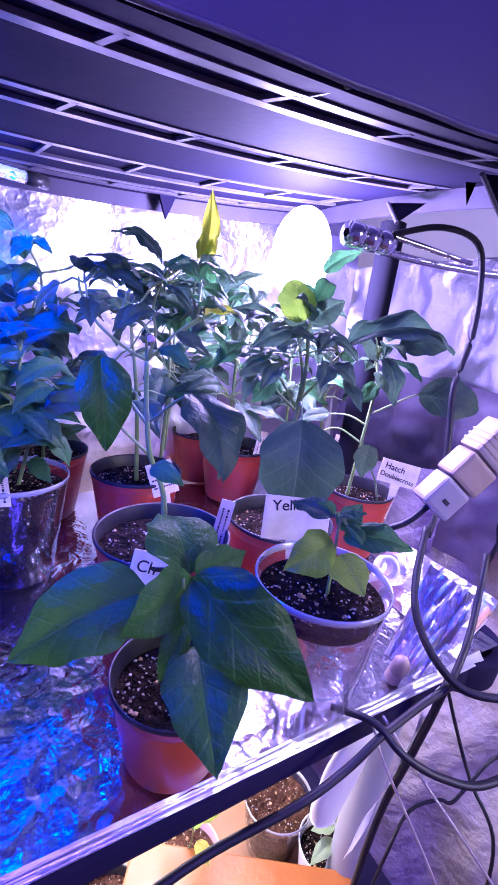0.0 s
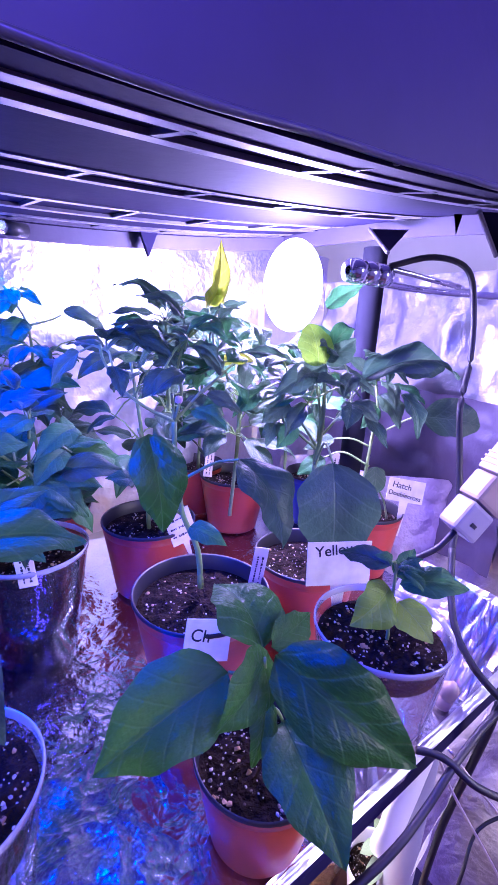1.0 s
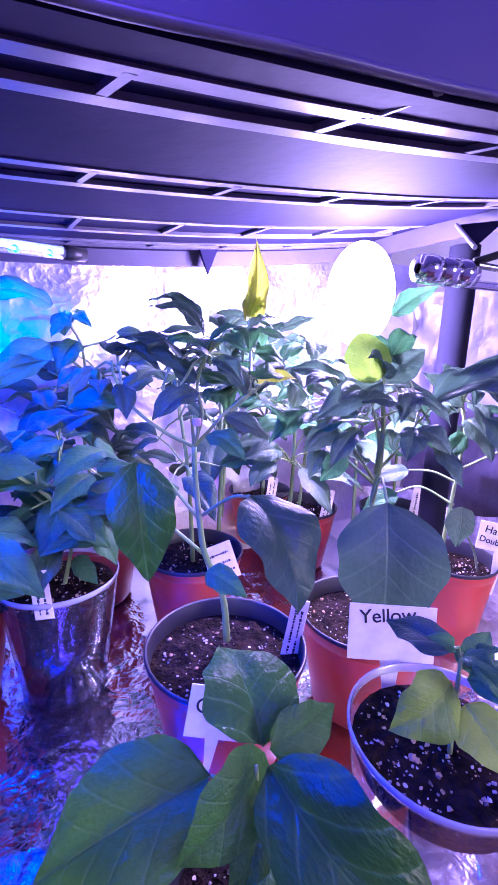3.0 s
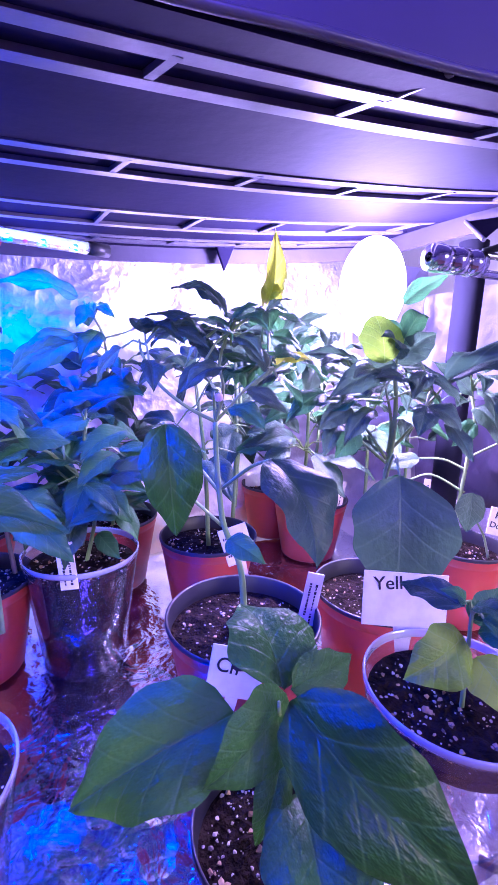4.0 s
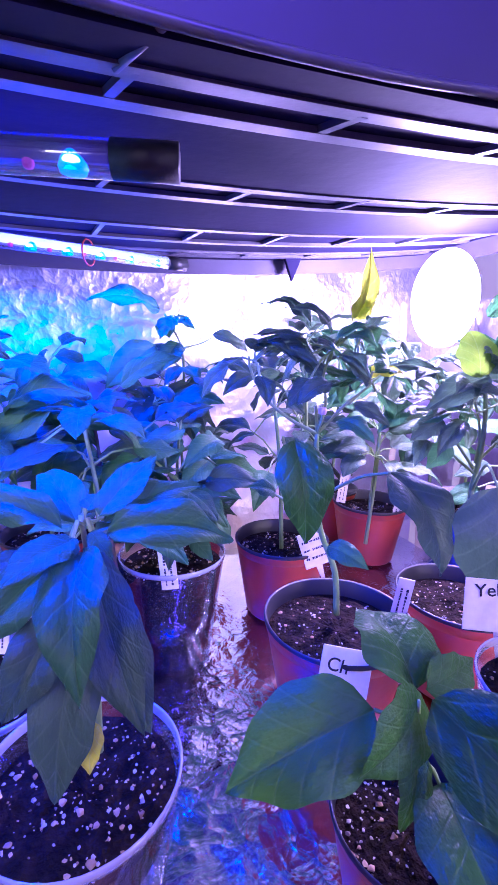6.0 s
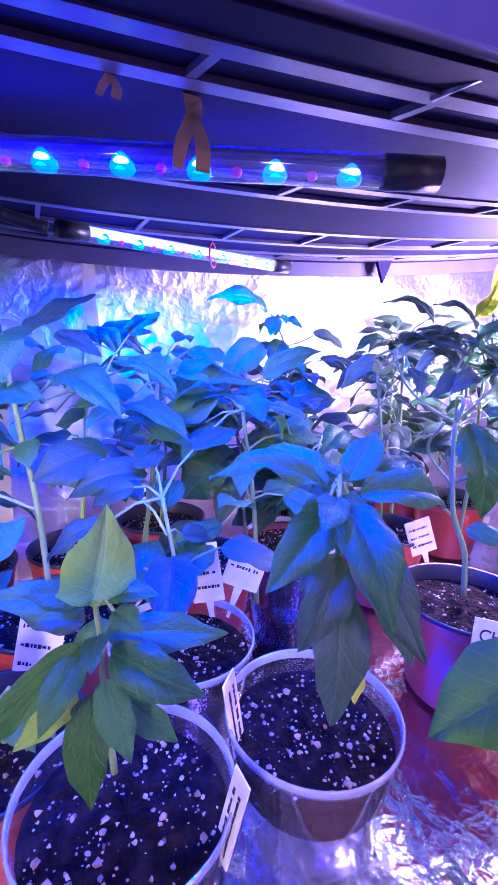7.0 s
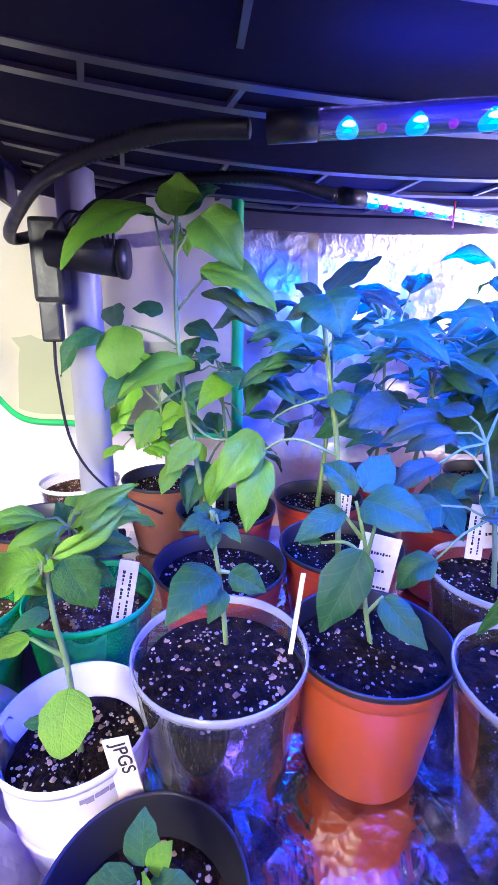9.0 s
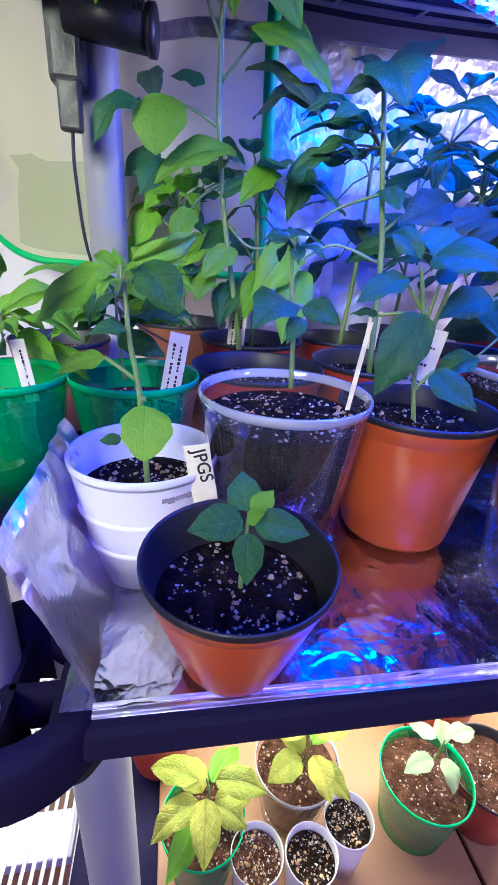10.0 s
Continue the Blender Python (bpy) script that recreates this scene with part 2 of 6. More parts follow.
for m_cloth, through_light in ((M_CURTAIN, 0.55), (M_TENT, 0.025), (M_MESH_DENSE, 0.4)):
    nt = m_cloth.node_tree
    ts, ms = nt.nodes.new("ShaderNodeBsdfTranslucent"), nt.nodes.new("ShaderNodeMixShader")
    ts.inputs[0].default_value = (0.9, 0.88, 0.75, 1)
    ms.inputs[0].default_value = through_light
    nt.links.new(nt.nodes["Principled BSDF"].outputs[0], ms.inputs[1])
    nt.links.new(ts.outputs[0], ms.inputs[2])
    nt.links.new(ms.outputs[0], nt.nodes["Material Output"].inputs[0])
M_BAND = mat("grey_webbing", (0.26, 0.26, 0.24), 0.8, 0, (300, 0.4, 0.002), (40, (0.2, 0.2, 0.19), 1))
M_HEM = mat("green_hem", (0.02, 0.45, 0.12), 0.6)
M_TIE = mat("tan_tie", (0.55, 0.33, 0.2), 0.4, 0, (60, 0.3, 0.005))
M_CABLE = mat("cable", (0.01, 0.01, 0.013), 0.55, 0, (90, 0.1, 0.002))
M_METAL = mat("bright_steel", (0.7, 0.7, 0.72), 0.14, 1.0)
M_WIRE = mat("dull_steel", (0.75, 0.74, 0.72), 0.4, 0.9)
# white socket plastic, darkened for the shade it stands in
M_WHITE_SHADED = mat("shaded_white_plastic", (0.36, 0.32, 0.26), 0.5, 0, (60, 0.1, 0.002), (25, (0.36, 0.31, 0.24), 1))
M_BEIGE = mat("beige_plug", (0.33, 0.26, 0.19), 0.5, 0, (70, 0.12, 0.002), (30, (0.27, 0.21, 0.15), 1))
M_TARP = mat("grey_tarp", (0.5, 0.44, 0.46), 0.5, 0, (22, 0.8, 0.03), (5, (0.36, 0.31, 0.34), 1))
M_LATH = mat("orange_wood", (0.32, 0.10, 0.012), 0.4, 0, (40, 0.2, 0.01), (6, (0.42, 0.15, 0.03), 1))
M_PINK = mat("pink_plastic", (0.68, 0.46, 0.46), 0.45)
M_VIOLET = mat("violet_plastic", (0.12, 0.1, 0.42), 0.45)
M_GREYCLEAR = mat("smoky_plastic", (0.3, 0.28, 0.3), 0.25)
M_LEAF_WILT = leaf_material("wilted_leaf", (0.3, 0.42, 0.2), (0.4, 0.5, 0.3), (0.4, 0.5, 0.3))
M_LEAF_STRAW = leaf_material("straw_leaf", (0.20, 0.28, 0.03), (0.50, 0.50, 0.08), (0.56, 0.58, 0.2), 1.0)
M_FLOOR = mat("brown_floor", (0.34, 0.16, 0.08), 0.5, 0, (20, 0.2, 0.01), (3, (0.26, 0.12, 0.06), 1))
M_WALL = mat("room_wall", (0.6, 0.58, 0.6), 0.85, 0, (40, 0.1, 0.01), (2, (0.52, 0.5, 0.54), 1))
M_BULB = glow("bulb_glow", (0.86, 0.8, 1.0), 60.0)
M_LED = glow("led_glow", (0.0, 0.42, 1.0), 1.7)
M_LED_CORE = glow("led_core", (0.45, 0.95, 1.0), 7.0)
M_LED_RED = glow("led_red", (0.8, 0.02, 0.35), 0.2)
M_LED_WHITE = glow("led_white", (0.45, 0.60, 1.0), 3.2)
M_BOARD = mat("led_board", (0.1, 0.03, 0.2), 0.5)
M_TUBE = clear("led_tube", (0.6, 0.58, 1.0), 0.2, 0.12)


# ---- building helpers ----
def part(name, bm, material, parent=None, label=""):
    me = bpy.data.meshes.new(name)
    bm.normal_update()
    bm.to_mesh(me)
    bm.free()
    for m in material if isinstance(material, (list, tuple)) else [material]:
        me.materials.append(m)
    ob = new(name, me)
    ob.parent = parent
    if label:
        tagged(ob, label)
    return ob


def smooth(ob):
    ob.data.polygons.foreach_set("use_smooth", [True] * len(ob.data.polygons))
    return ob


def box(bm, x0, x1, y0, y1, z0, z1, bevel=0.0):
    made = bmesh.ops.create_cube(bm, size=1.0)["verts"]
    for v in made:
        v.co = Vector(((x0 + x1) / 2 + v.co.x * (x1 - x0), (y0 + y1) / 2 + v.co.y * (y1 - y0), (z0 + z1) / 2 + v.co.z * (z1 - z0)))
    if bevel:
        edges = {e for v in made for e in v.link_edges}
        bmesh.ops.bevel(bm, geom=list(edges), offset=bevel, segments=2, affect="EDGES", profile=0.6)
    return made


def lathe(bm, profile, n=40, centre=(0, 0, 0)):
    """Turns (radius, height) pairs round the z axis."""
    rings = []
    for r, z in profile:
        if r < 1e-6:
            rings.append([bm.verts.new((centre[0], centre[1], centre[2] + z))])
        else:
            rings.append([bm.verts.new((centre[0] + r * math.cos(2 * math.pi * k / n), centre[1] + r * math.sin(2 * math.pi * k / n), centre[2] + z)) for k in range(n)])
    for a, b in zip(rings, rings[1:]):
        for k in range(n):
            p, q = a[k % len(a)], a[(k + 1) % len(a)]
            s, t = b[(k + 1) % len(b)], b[k % len(b)]
            vs = []
            for v in (p, q, s, t):
                if v not in vs:
                    vs.append(v)
            if len(vs) > 2:
                bm.faces.new(vs)
    return bm


def tube(bm, points, radius, n=8, taper=None, cap=True):
    """A tube along points; taper: the radius at the end."""
    pts = [Vector(p) for p in points]
    rings = []
    up = Vector((0.3, 0.2, 1)).normalized()
    for i, p in enumerate(pts):
        d = (pts[min(i + 1, len(pts) - 1)] - pts[max(i - 1, 0)]).normalized()
        s = d.cross(up)
        if s.length < 0.1:
            s = d.cross(Vector((1, 0, 0)))
        s.normalize()
        u = s.cross(d)
        r = radius if taper is None else radius + (taper - radius) * i / (len(pts) - 1)
        rings.append([bm.verts.new(p + (s * math.cos(2 * math.pi * k / n) + u * math.sin(2 * math.pi * k / n)) * r) for k in range(n)])
    for a, b in zip(rings, rings[1:]):
        for k in range(n):
            bm.faces.new((a[k], a[(k + 1) % n], b[(k + 1) % n], b[k]))
    if cap:
        bm.faces.new(rings[0][::-1])
        bm.faces.new(rings[-1])
    return bm


def bend(points, steps=6):
    """A smooth line through points (Catmull-Rom)."""
    p = [Vector(q) for q in points]
    p = [p[0] * 2 - p[1]] + p + [p[-1] * 2 - p[-2]]
    out = []
    for i in range(1, len(p) - 2):
        a, b, c, d = p[i - 1:i + 3]
        for k in range(steps):
            t = k / steps
            out.append(0.5 * (2 * b + (c - a) * t + (2 * a - 5 * b + 4 * c - d) * t * t + (3 * b - a - 3 * c + d) * t ** 3))
    out.append(p[-2])
    return out


def base(name, place, label, category, group="", kind=""):
    ob = new(name)
    ob.empty_display_size = 0.02
    ob.location = place
    return tagged(ob, label, category, group, kind)


# ---- the shelving unit ----
def deck_height(x, y):
    """Height of the upper deck's sagging underside."""
    d = y - 0.222
    return 0.391 + 0.115 * d - 0.15 * d * d + (0.13 if x > -0.13 else 0.25) * (x + 0.13) ** 2


X0, X1, Y0, Y1 = -0.49, 0.50, 0.165, 0.635
unit = base("shelving_unit", (0, 0, 0), "black plastic shelving unit with slotted decks and grey tubular posts", "shelving")

bm = bmesh.new()
# slotted underside: solid bands with pairs of slots between them


def strip(bm, ya, yb, xa, xb, lift=0.0, thick=0.004, n=24):
    """A strip of the sagging deck, with thickness."""
    top, bot = [], []
    for i in range(n + 1):
        x = xa + (xb - xa) * i / n
        for y, store in ((ya, 0), (yb, 1)):
            z = deck_height(x, y) + lift
            bot.append(bm.verts.new((x, y, z)))
            top.append(bm.verts.new((x, y, z + thick)))
    for i in range(n):
        a, b, c, d = 2 * i, 2 * i + 1, 2 * i + 3, 2 * i + 2
        bm.faces.new((bot[a], bot[b], bot[c], bot[d]))
        bm.faces.new((top[d], top[c], top[b], top[a]))
        bm.faces.new((bot[a], bot[d], top[d], top[a]))
        bm.faces.new((bot[b], top[b], top[c], bot[c]))
    for i in (0, n):
        bm.faces.new((bot[2 * i], bot[2 * i + 1], top[2 * i + 1], top[2 * i]))


LIP_Y = 0.1955
SLOT_ROWS = [(0.222, 0.249), (0.348, 0.382), (0.482, 0.537), (0.585, 0.61)]
edge_y = LIP_Y + 0.004
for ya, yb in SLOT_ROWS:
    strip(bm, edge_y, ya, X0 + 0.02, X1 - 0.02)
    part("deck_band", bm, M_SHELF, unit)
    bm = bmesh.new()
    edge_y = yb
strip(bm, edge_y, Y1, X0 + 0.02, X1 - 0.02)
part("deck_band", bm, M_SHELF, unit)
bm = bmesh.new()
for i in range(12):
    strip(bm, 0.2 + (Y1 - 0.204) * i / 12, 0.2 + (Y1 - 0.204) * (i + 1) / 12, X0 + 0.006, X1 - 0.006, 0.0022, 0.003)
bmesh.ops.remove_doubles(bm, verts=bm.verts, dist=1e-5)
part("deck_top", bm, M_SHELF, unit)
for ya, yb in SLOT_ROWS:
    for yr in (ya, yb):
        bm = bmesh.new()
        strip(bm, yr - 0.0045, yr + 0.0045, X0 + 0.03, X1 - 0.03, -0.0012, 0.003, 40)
        part("slot_rib", bm, M_SHELF_LIT, unit)
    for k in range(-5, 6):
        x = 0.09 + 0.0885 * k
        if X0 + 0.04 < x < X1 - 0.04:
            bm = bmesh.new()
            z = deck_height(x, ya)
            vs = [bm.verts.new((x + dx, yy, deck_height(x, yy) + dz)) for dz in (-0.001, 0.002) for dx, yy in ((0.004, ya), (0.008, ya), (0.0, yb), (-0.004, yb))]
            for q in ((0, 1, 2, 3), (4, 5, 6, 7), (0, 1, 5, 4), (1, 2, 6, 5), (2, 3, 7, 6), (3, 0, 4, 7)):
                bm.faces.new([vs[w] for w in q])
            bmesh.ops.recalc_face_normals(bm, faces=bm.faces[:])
            part("slot_bar", bm, M_SHELF_LIT, unit)


bm = bmesh.new()
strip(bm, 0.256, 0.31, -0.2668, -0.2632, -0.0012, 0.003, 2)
part("deck_ridge", bm, M_SHELF_LIT, unit)


def lip(bm, a, b, h0, h1, thick, n=20):
    """An upright band from a to b that follows the deck."""
    vs = []
    d = (Vector((*b, 0)) - Vector((*a, 0))).normalized()
    s = Vector((-d.y, d.x, 0)) * thick
    for i in range(n + 1):
        x, y = a[0] + (b[0] - a[0]) * i / n, a[1] + (b[1] - a[1]) * i / n
        z = deck_height(x, y)
        p = Vector((x, y, 0))
        vs.append([bm.verts.new(q) for q in (p + Vector((0, 0, z + h0)), p + s + Vector((0, 0, z + h0)), p + s + Vector((0, 0, z + h1)), p + Vector((0, 0, z + h1)))])
    for u, v in zip(vs, vs[1:]):
        for k in range(4):
            bm.faces.new((u[k], u[(k + 1) % 4], v[(k + 1) % 4], v[k]))
    bm.faces.new(vs[0])
    bm.faces.new(vs[-1][::-1])


bm = bmesh.new()
lip(bm, (X0, LIP_Y), (X1, LIP_Y), 0.003, 0.13, 0.004)
lip(bm, (X1, Y1), (X0, Y1), -0.018, 0.075, 0.004)
lip(bm, (X0, Y1), (X0, LIP_Y), -0.04, 0.075, 0.004)
lip(bm, (X1, LIP_Y), (X1, Y1), -0.02, 0.075, 0.004)
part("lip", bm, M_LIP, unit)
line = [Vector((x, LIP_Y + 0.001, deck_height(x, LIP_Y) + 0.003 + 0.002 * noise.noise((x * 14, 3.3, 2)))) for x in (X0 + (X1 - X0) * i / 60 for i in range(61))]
smooth(part("lip_edge", tube(bmesh.new(), line, 0.0019, 8), M_SHELF_LIT, unit))
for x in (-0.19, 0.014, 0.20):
    smooth(part("lip_bar", tube(bmesh.new(), [(x, LIP_Y + 0.002, deck_height(x, LIP_Y) + 0.003), (x - 0.012, 0.222, deck_height(x, 0.222) - 0.001)], 0.0017, 8), M_SHELF_LIT, unit))

# the deck that carries the plants
bm = bmesh.new()
box(bm, -0.392, 0.455, Y0, Y1, -0.030, -0.006, 0.006)
part("plant_deck", bm, M_SHELF, unit)
bm = bmesh.new()
box(bm, -0.525, -0.394, 0.29, 0.66, -0.030, -0.001, 0.004)
part("deck_wing", bm, M_SHELF, unit)
bm = bmesh.new()
box(bm, -0.45, X1, Y0 + 0.02, Y1, -0.485, -0.431, 0.006)
part("lower_deck", bm, M_SHELF, unit)
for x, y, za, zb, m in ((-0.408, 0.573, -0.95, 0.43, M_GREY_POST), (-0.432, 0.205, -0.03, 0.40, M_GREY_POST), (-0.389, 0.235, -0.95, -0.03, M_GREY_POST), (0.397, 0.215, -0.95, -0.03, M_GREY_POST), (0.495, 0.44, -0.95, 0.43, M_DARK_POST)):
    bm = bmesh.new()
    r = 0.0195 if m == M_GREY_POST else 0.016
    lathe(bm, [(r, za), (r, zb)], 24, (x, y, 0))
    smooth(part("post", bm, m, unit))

# ---- foil ----
bm = bmesh.new()
random.seed(4)
nxs, nys = 150, 84


def crease(x, y):
    """Crumple height of the foil: sharp ridges over gentle swells."""
    a = 1 - abs(noise.noise((x * 26, y * 26, 1.7))) * 2
    b = 1 - abs(noise.noise((x * 70 + 3, y * 60, 4.2))) * 2
    return 0.0012 * max(a, 0) ** 2 + 0.0007 * max(b, 0) ** 2 + 0.0012 * noise.noise((x * 9, y * 9, 8.0))


grid = [[bm.verts.new((-0.385 + 0.87 * i / nxs, Y0 + 0.003 + (Y1 - Y0) * j / nys, 0.0015 + crease(-0.385 + 0.87 * i / nxs, Y0 + (Y1 - Y0) * j / nys))) for j in range(nys + 1)] for i in range(nxs + 1)]
for i in range(nxs):
    for j in range(nys):
        bm.faces.new((grid[i][j], grid[i + 1][j], grid[i + 1][j + 1], grid[i][j + 1]))
tagged(smooth(part("foil_sheet", bm, M_FOIL)), "crinkled aluminium foil lining the plant shelf", "foil")

# room
bm = bmesh.new()
box(bm, -2.6, 2.4, -2.4, 2.2, -1.0, -0.95)
tagged(part("floor", bm, M_FLOOR), kind="structure")
bm = bmesh.new()
box(bm, -2.6, 2.4, -2.4, 2.2, 2.2, 2.25)
tagged(part("ceiling", bm, M_WALL), kind="structure")
for n, b in (("wall_north", (-2.6, 2.4, 1.5, 1.56)), ("wall_south", (-2.6, 2.4, -2.46, -2.4)), ("wall_west", (-2.66, -2.6, -2.4, 1.5)), ("wall_east", (1.3, 1.36, -2.4, 1.5))):
    bm = bmesh.new()
    box(bm, *b, -0.95, 2.2)
    tagged(part(n, bm, M_WALL), kind="structure")


def film(name, a, b, z0, z1, m, label, category, wave=0.006, n=40, k=30, seed=0.0):
    """A hanging sheet from a to b with folds."""
    bm = bmesh.new()
    d = Vector((b[0] - a[0], b[1] - a[1], 0))
    nrm = Vector((-d.y, d.x, 0)).normalized()
    g = []
    for i in range(n + 1):
        col = []
        for j in range(k + 1):
            u, v = i / n, j / k
            p = Vector((a[0], a[1], z0 + (z1 - z0) * v)) + d * u
            w = wave * (noise.noise((u * 7, v * 3, seed)) + 0.5 * noise.noise((u * 17, v * 11, seed + 5)))
            col.append(bm.verts.new(p + nrm * w))
        g.append(col)
    for i in range(n):
        for j in range(k):
            bm.faces.new((g[i][j], g[i + 1][j], g[i + 1][j + 1], g[i][j + 1]))
    ob = smooth(part(name, bm, m))
    return tagged(ob, label, category)


back_film = film("reflective_film", (-0.24, 0.66), (0.72, 0.74), -0.02, 0.47, M_FOIL_WALL, "silver reflective film hung behind the plants", "reflective film", 0.02)
for x in (-0.135, 0.52):
    bm = bmesh.new()
    y = 0.66 + (x + 0.24) / 12.0 - 0.016
    g = [[bm.verts.new((x + s * 0.007 + 0.003 * math.sin(j), y + 0.002 * math.sin(j * 1.7), 0.1 + 0.3 * j / 12)) for s in (-1, 1)] for j in range(13)]
    for a, b in zip(g, g[1:]):
        bm.faces.new((a[0], a[1], b[1], b[0]))
    bmesh.ops.solidify(bm, geom=bm.faces[:], thickness=0.001)
    part("tape_strip", bm, M_LABEL, back_film, "wrinkled white tape")
# added sheet: the shade on the end film's lower part
film("shade_sheet", (0.70, 0.70), (0.635, 0.275), -0.02, 0.235, M_SHADE_SHEET, "added dark sheet in place of shade at the shelf's end", "plastic sheet", 0.014, seed=5.0)
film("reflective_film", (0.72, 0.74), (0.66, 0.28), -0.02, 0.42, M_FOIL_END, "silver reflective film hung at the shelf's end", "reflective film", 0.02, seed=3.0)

# ---- lamps ----
bulb = base("clamp_lamp", (0.374, 0.463, 0.39), "bright white clamp lamp under the upper deck", "lamp")
bm = bmesh.new()
bmesh.ops.create_uvsphere(bm, u_segments=28, v_segments=18, radius=0.036)
for v in bm.verts:
    v.co.z = v.co.z * 1.5 - 0.018
ob = smooth(part("bulb", bm, M_BULB, bulb))
ob.visible_shadow = False


def led_bar(a, b, bulbs, label, board=None):
    """A round LED tube from a to b."""
    a, b = Vector(a), Vector(b)
    d = b - a
    thing = base("led_grow_light", a, label, "grow light", "led bars")
    bm = tube(bmesh.new(), [Vector(), d], 0.0072, 20)
    t = smooth(part("tube", bm, M_TUBE, thing))
    t.visible_shadow = False
    bm = tube(bmesh.new(), [Vector((0, 0, 0.002)), d + Vector((0, 0, 0.002))], 0.0042, 8)
    part("strip_board", bm, board or M_BOARD, t)
    for s, l in ((-1, 0.024), (1, 0.024)):
        p = Vector() if s < 0 else d
        bm = tube(bmesh.new(), [p - d.normalized() * 0.002 * s, p + d.normalized() * l * s], 0.0074, 20)
        smooth(part("end_cap", bm, M_BLACK, thing))
    for k in range(bulbs):
        # the diode's cone of light on the tube, modelled as a glowing shape
        bm = bmesh.new()
        lathe(bm, [(0.0, 0.0042), (0.0036, 0.0036), (0.0046, 0.0012), (0.0058, -0.0026), (0.0050, -0.0046), (0.0, -0.0054)], 18)
        o = smooth(part("glow_cone", bm, M_LED, t))
        o.location = d * ((k + 0.5) / bulbs) + Vector((0, 0, -0.0012))
        o.visible_shadow = False
        bm = bmesh.new()
        bmesh.ops.create_uvsphere(bm, u_segments=12, v_segments=8, radius=0.0034)
        for v in bm.verts:
            v.co.z *= 0.5
        o = part("diode", bm, M_LED_CORE, t)
        o.location = d * ((k + 0.5) / bulbs) + Vector((-0.0006, -0.0040, -0.0026))
        o.visible_shadow = False
        if k:
            bm = bmesh.new()
            bmesh.ops.create_uvsphere(bm, u_segments=10, v_segments=6, radius=0.0024)
            part("red_led", bm, M_LED_RED, t).location = d * (k / bulbs) + Vector((0, 0, -0.003))
    return thing


led_bar((-0.226, 0.317, 0.377), (0.004, 0.251, 0.377), 7, "clear LED grow tube with blue and red diodes under the deck")
# the whole board glows here, for the glare of its diodes
led_bar((-0.135, 0.495, 0.395), (0.085, 0.603, 0.408), 7, "clear LED grow tube glowing blue white near the film", M_LED_WHITE)


# ---- pots ----
def perlite(bm, r, z, count, rng, size=0.0022):
    for _ in range(count):
        a, q = rng.uniform(0, 6.283), r * math.sqrt(rng.random())
        s = size * (0.3 + 0.9 * rng.random() ** 2)
        made = bmesh.ops.create_icosphere(bm, subdivisions=1, radius=s)["verts"]
        for v in made:
            v.co = Vector((v.co.x * rng.uniform(0.35, 1.3), v.co.y * rng.uniform(0.35, 1.3), v.co.z * rng.uniform(0.3, 1.0)))
        o = Vector((q * math.cos(a), q * math.sin(a), z + s * 0.2))
        for v in made:
            v.co += o


def soil(parent, r, z, rng, material=None, grains=230, chips=34):
    bm = bmesh.new()
    n, k = 28, 7
    rings = [[bm.verts.new((0, 0, z))]]
    for j in range(1, k + 1):
        rings.append([bm.verts.new((r * j / k * math.cos(6.2832 * i / n), r * j / k * math.sin(6.2832 * i / n), z + rng.uniform(-0.0016, 0.0016) * (j < k))) for i in range(n)])
    for i in range(n):
        bm.faces.new((rings[0][0], rings[1][i], rings[1][(i + 1) % n]))
        for j in range(1, k):
            bm.faces.new((rings[j][i], rings[j + 1][i], rings[j + 1][(i + 1) % n], rings[j][(i + 1) % n]))
    part("soil", bm, material or M_SOIL, parent)
    bm = bmesh.new()
    perlite(bm, r * 0.95, z, grains, rng, 0.0013)
    tagged(part("perlite", bm, M_PERLITE, parent), kind="stuff")
    bm = bmesh.new()
    perlite(bm, r * 0.92, z, chips, rng, 0.0021)
    tagged(part("bark_chip", bm, M_BARK, parent), kind="stuff")


def nursery_pot(place, r, h, label, outer=None, seed=0, dry=False, sink=0.014, group="nursery pots", taper=0.72):
    """A thin tapered pot, coloured outside and black inside, with a rolled rim."""
    rng = random.Random(seed)
    thing = base("nursery_pot", place, label, "plant pot", group)
    rb = r * taper
    bm = lathe(bmesh.new(), [(0, 0.002), (rb * 0.95, 0.001), (rb, 0.004), (r * 0.945, h * 0.86), (r * 0.948, h * 0.875), (r * 0.958, h * 0.88), (r * 0.985, h - 0.0028)], 44)
    smooth(part("wall", bm, outer or M_RED_POT, thing))
    bm = lathe(bmesh.new(), [(r * 0.985, h - 0.0028), (r, h - 0.0018), (r, h + 0.0006), (r * 0.985, h + 0.0016), (r * 0.96, h), (r * (0.955 - 0.02), h * 0.86), (r * (taper + (0.955 - taper) * 0.55 / 0.88) * 0.985, h * 0.55)], 44)
    smooth(part("rim", bm, M_POT_IN, thing, "black inner wall and rolled rim"))
    soil(thing, (taper + (0.955 - taper) * (h - sink) / (h * 0.88)) * r * 0.985, h - sink, rng, M_SOIL_DRY if dry else M_SOIL)
    return thing


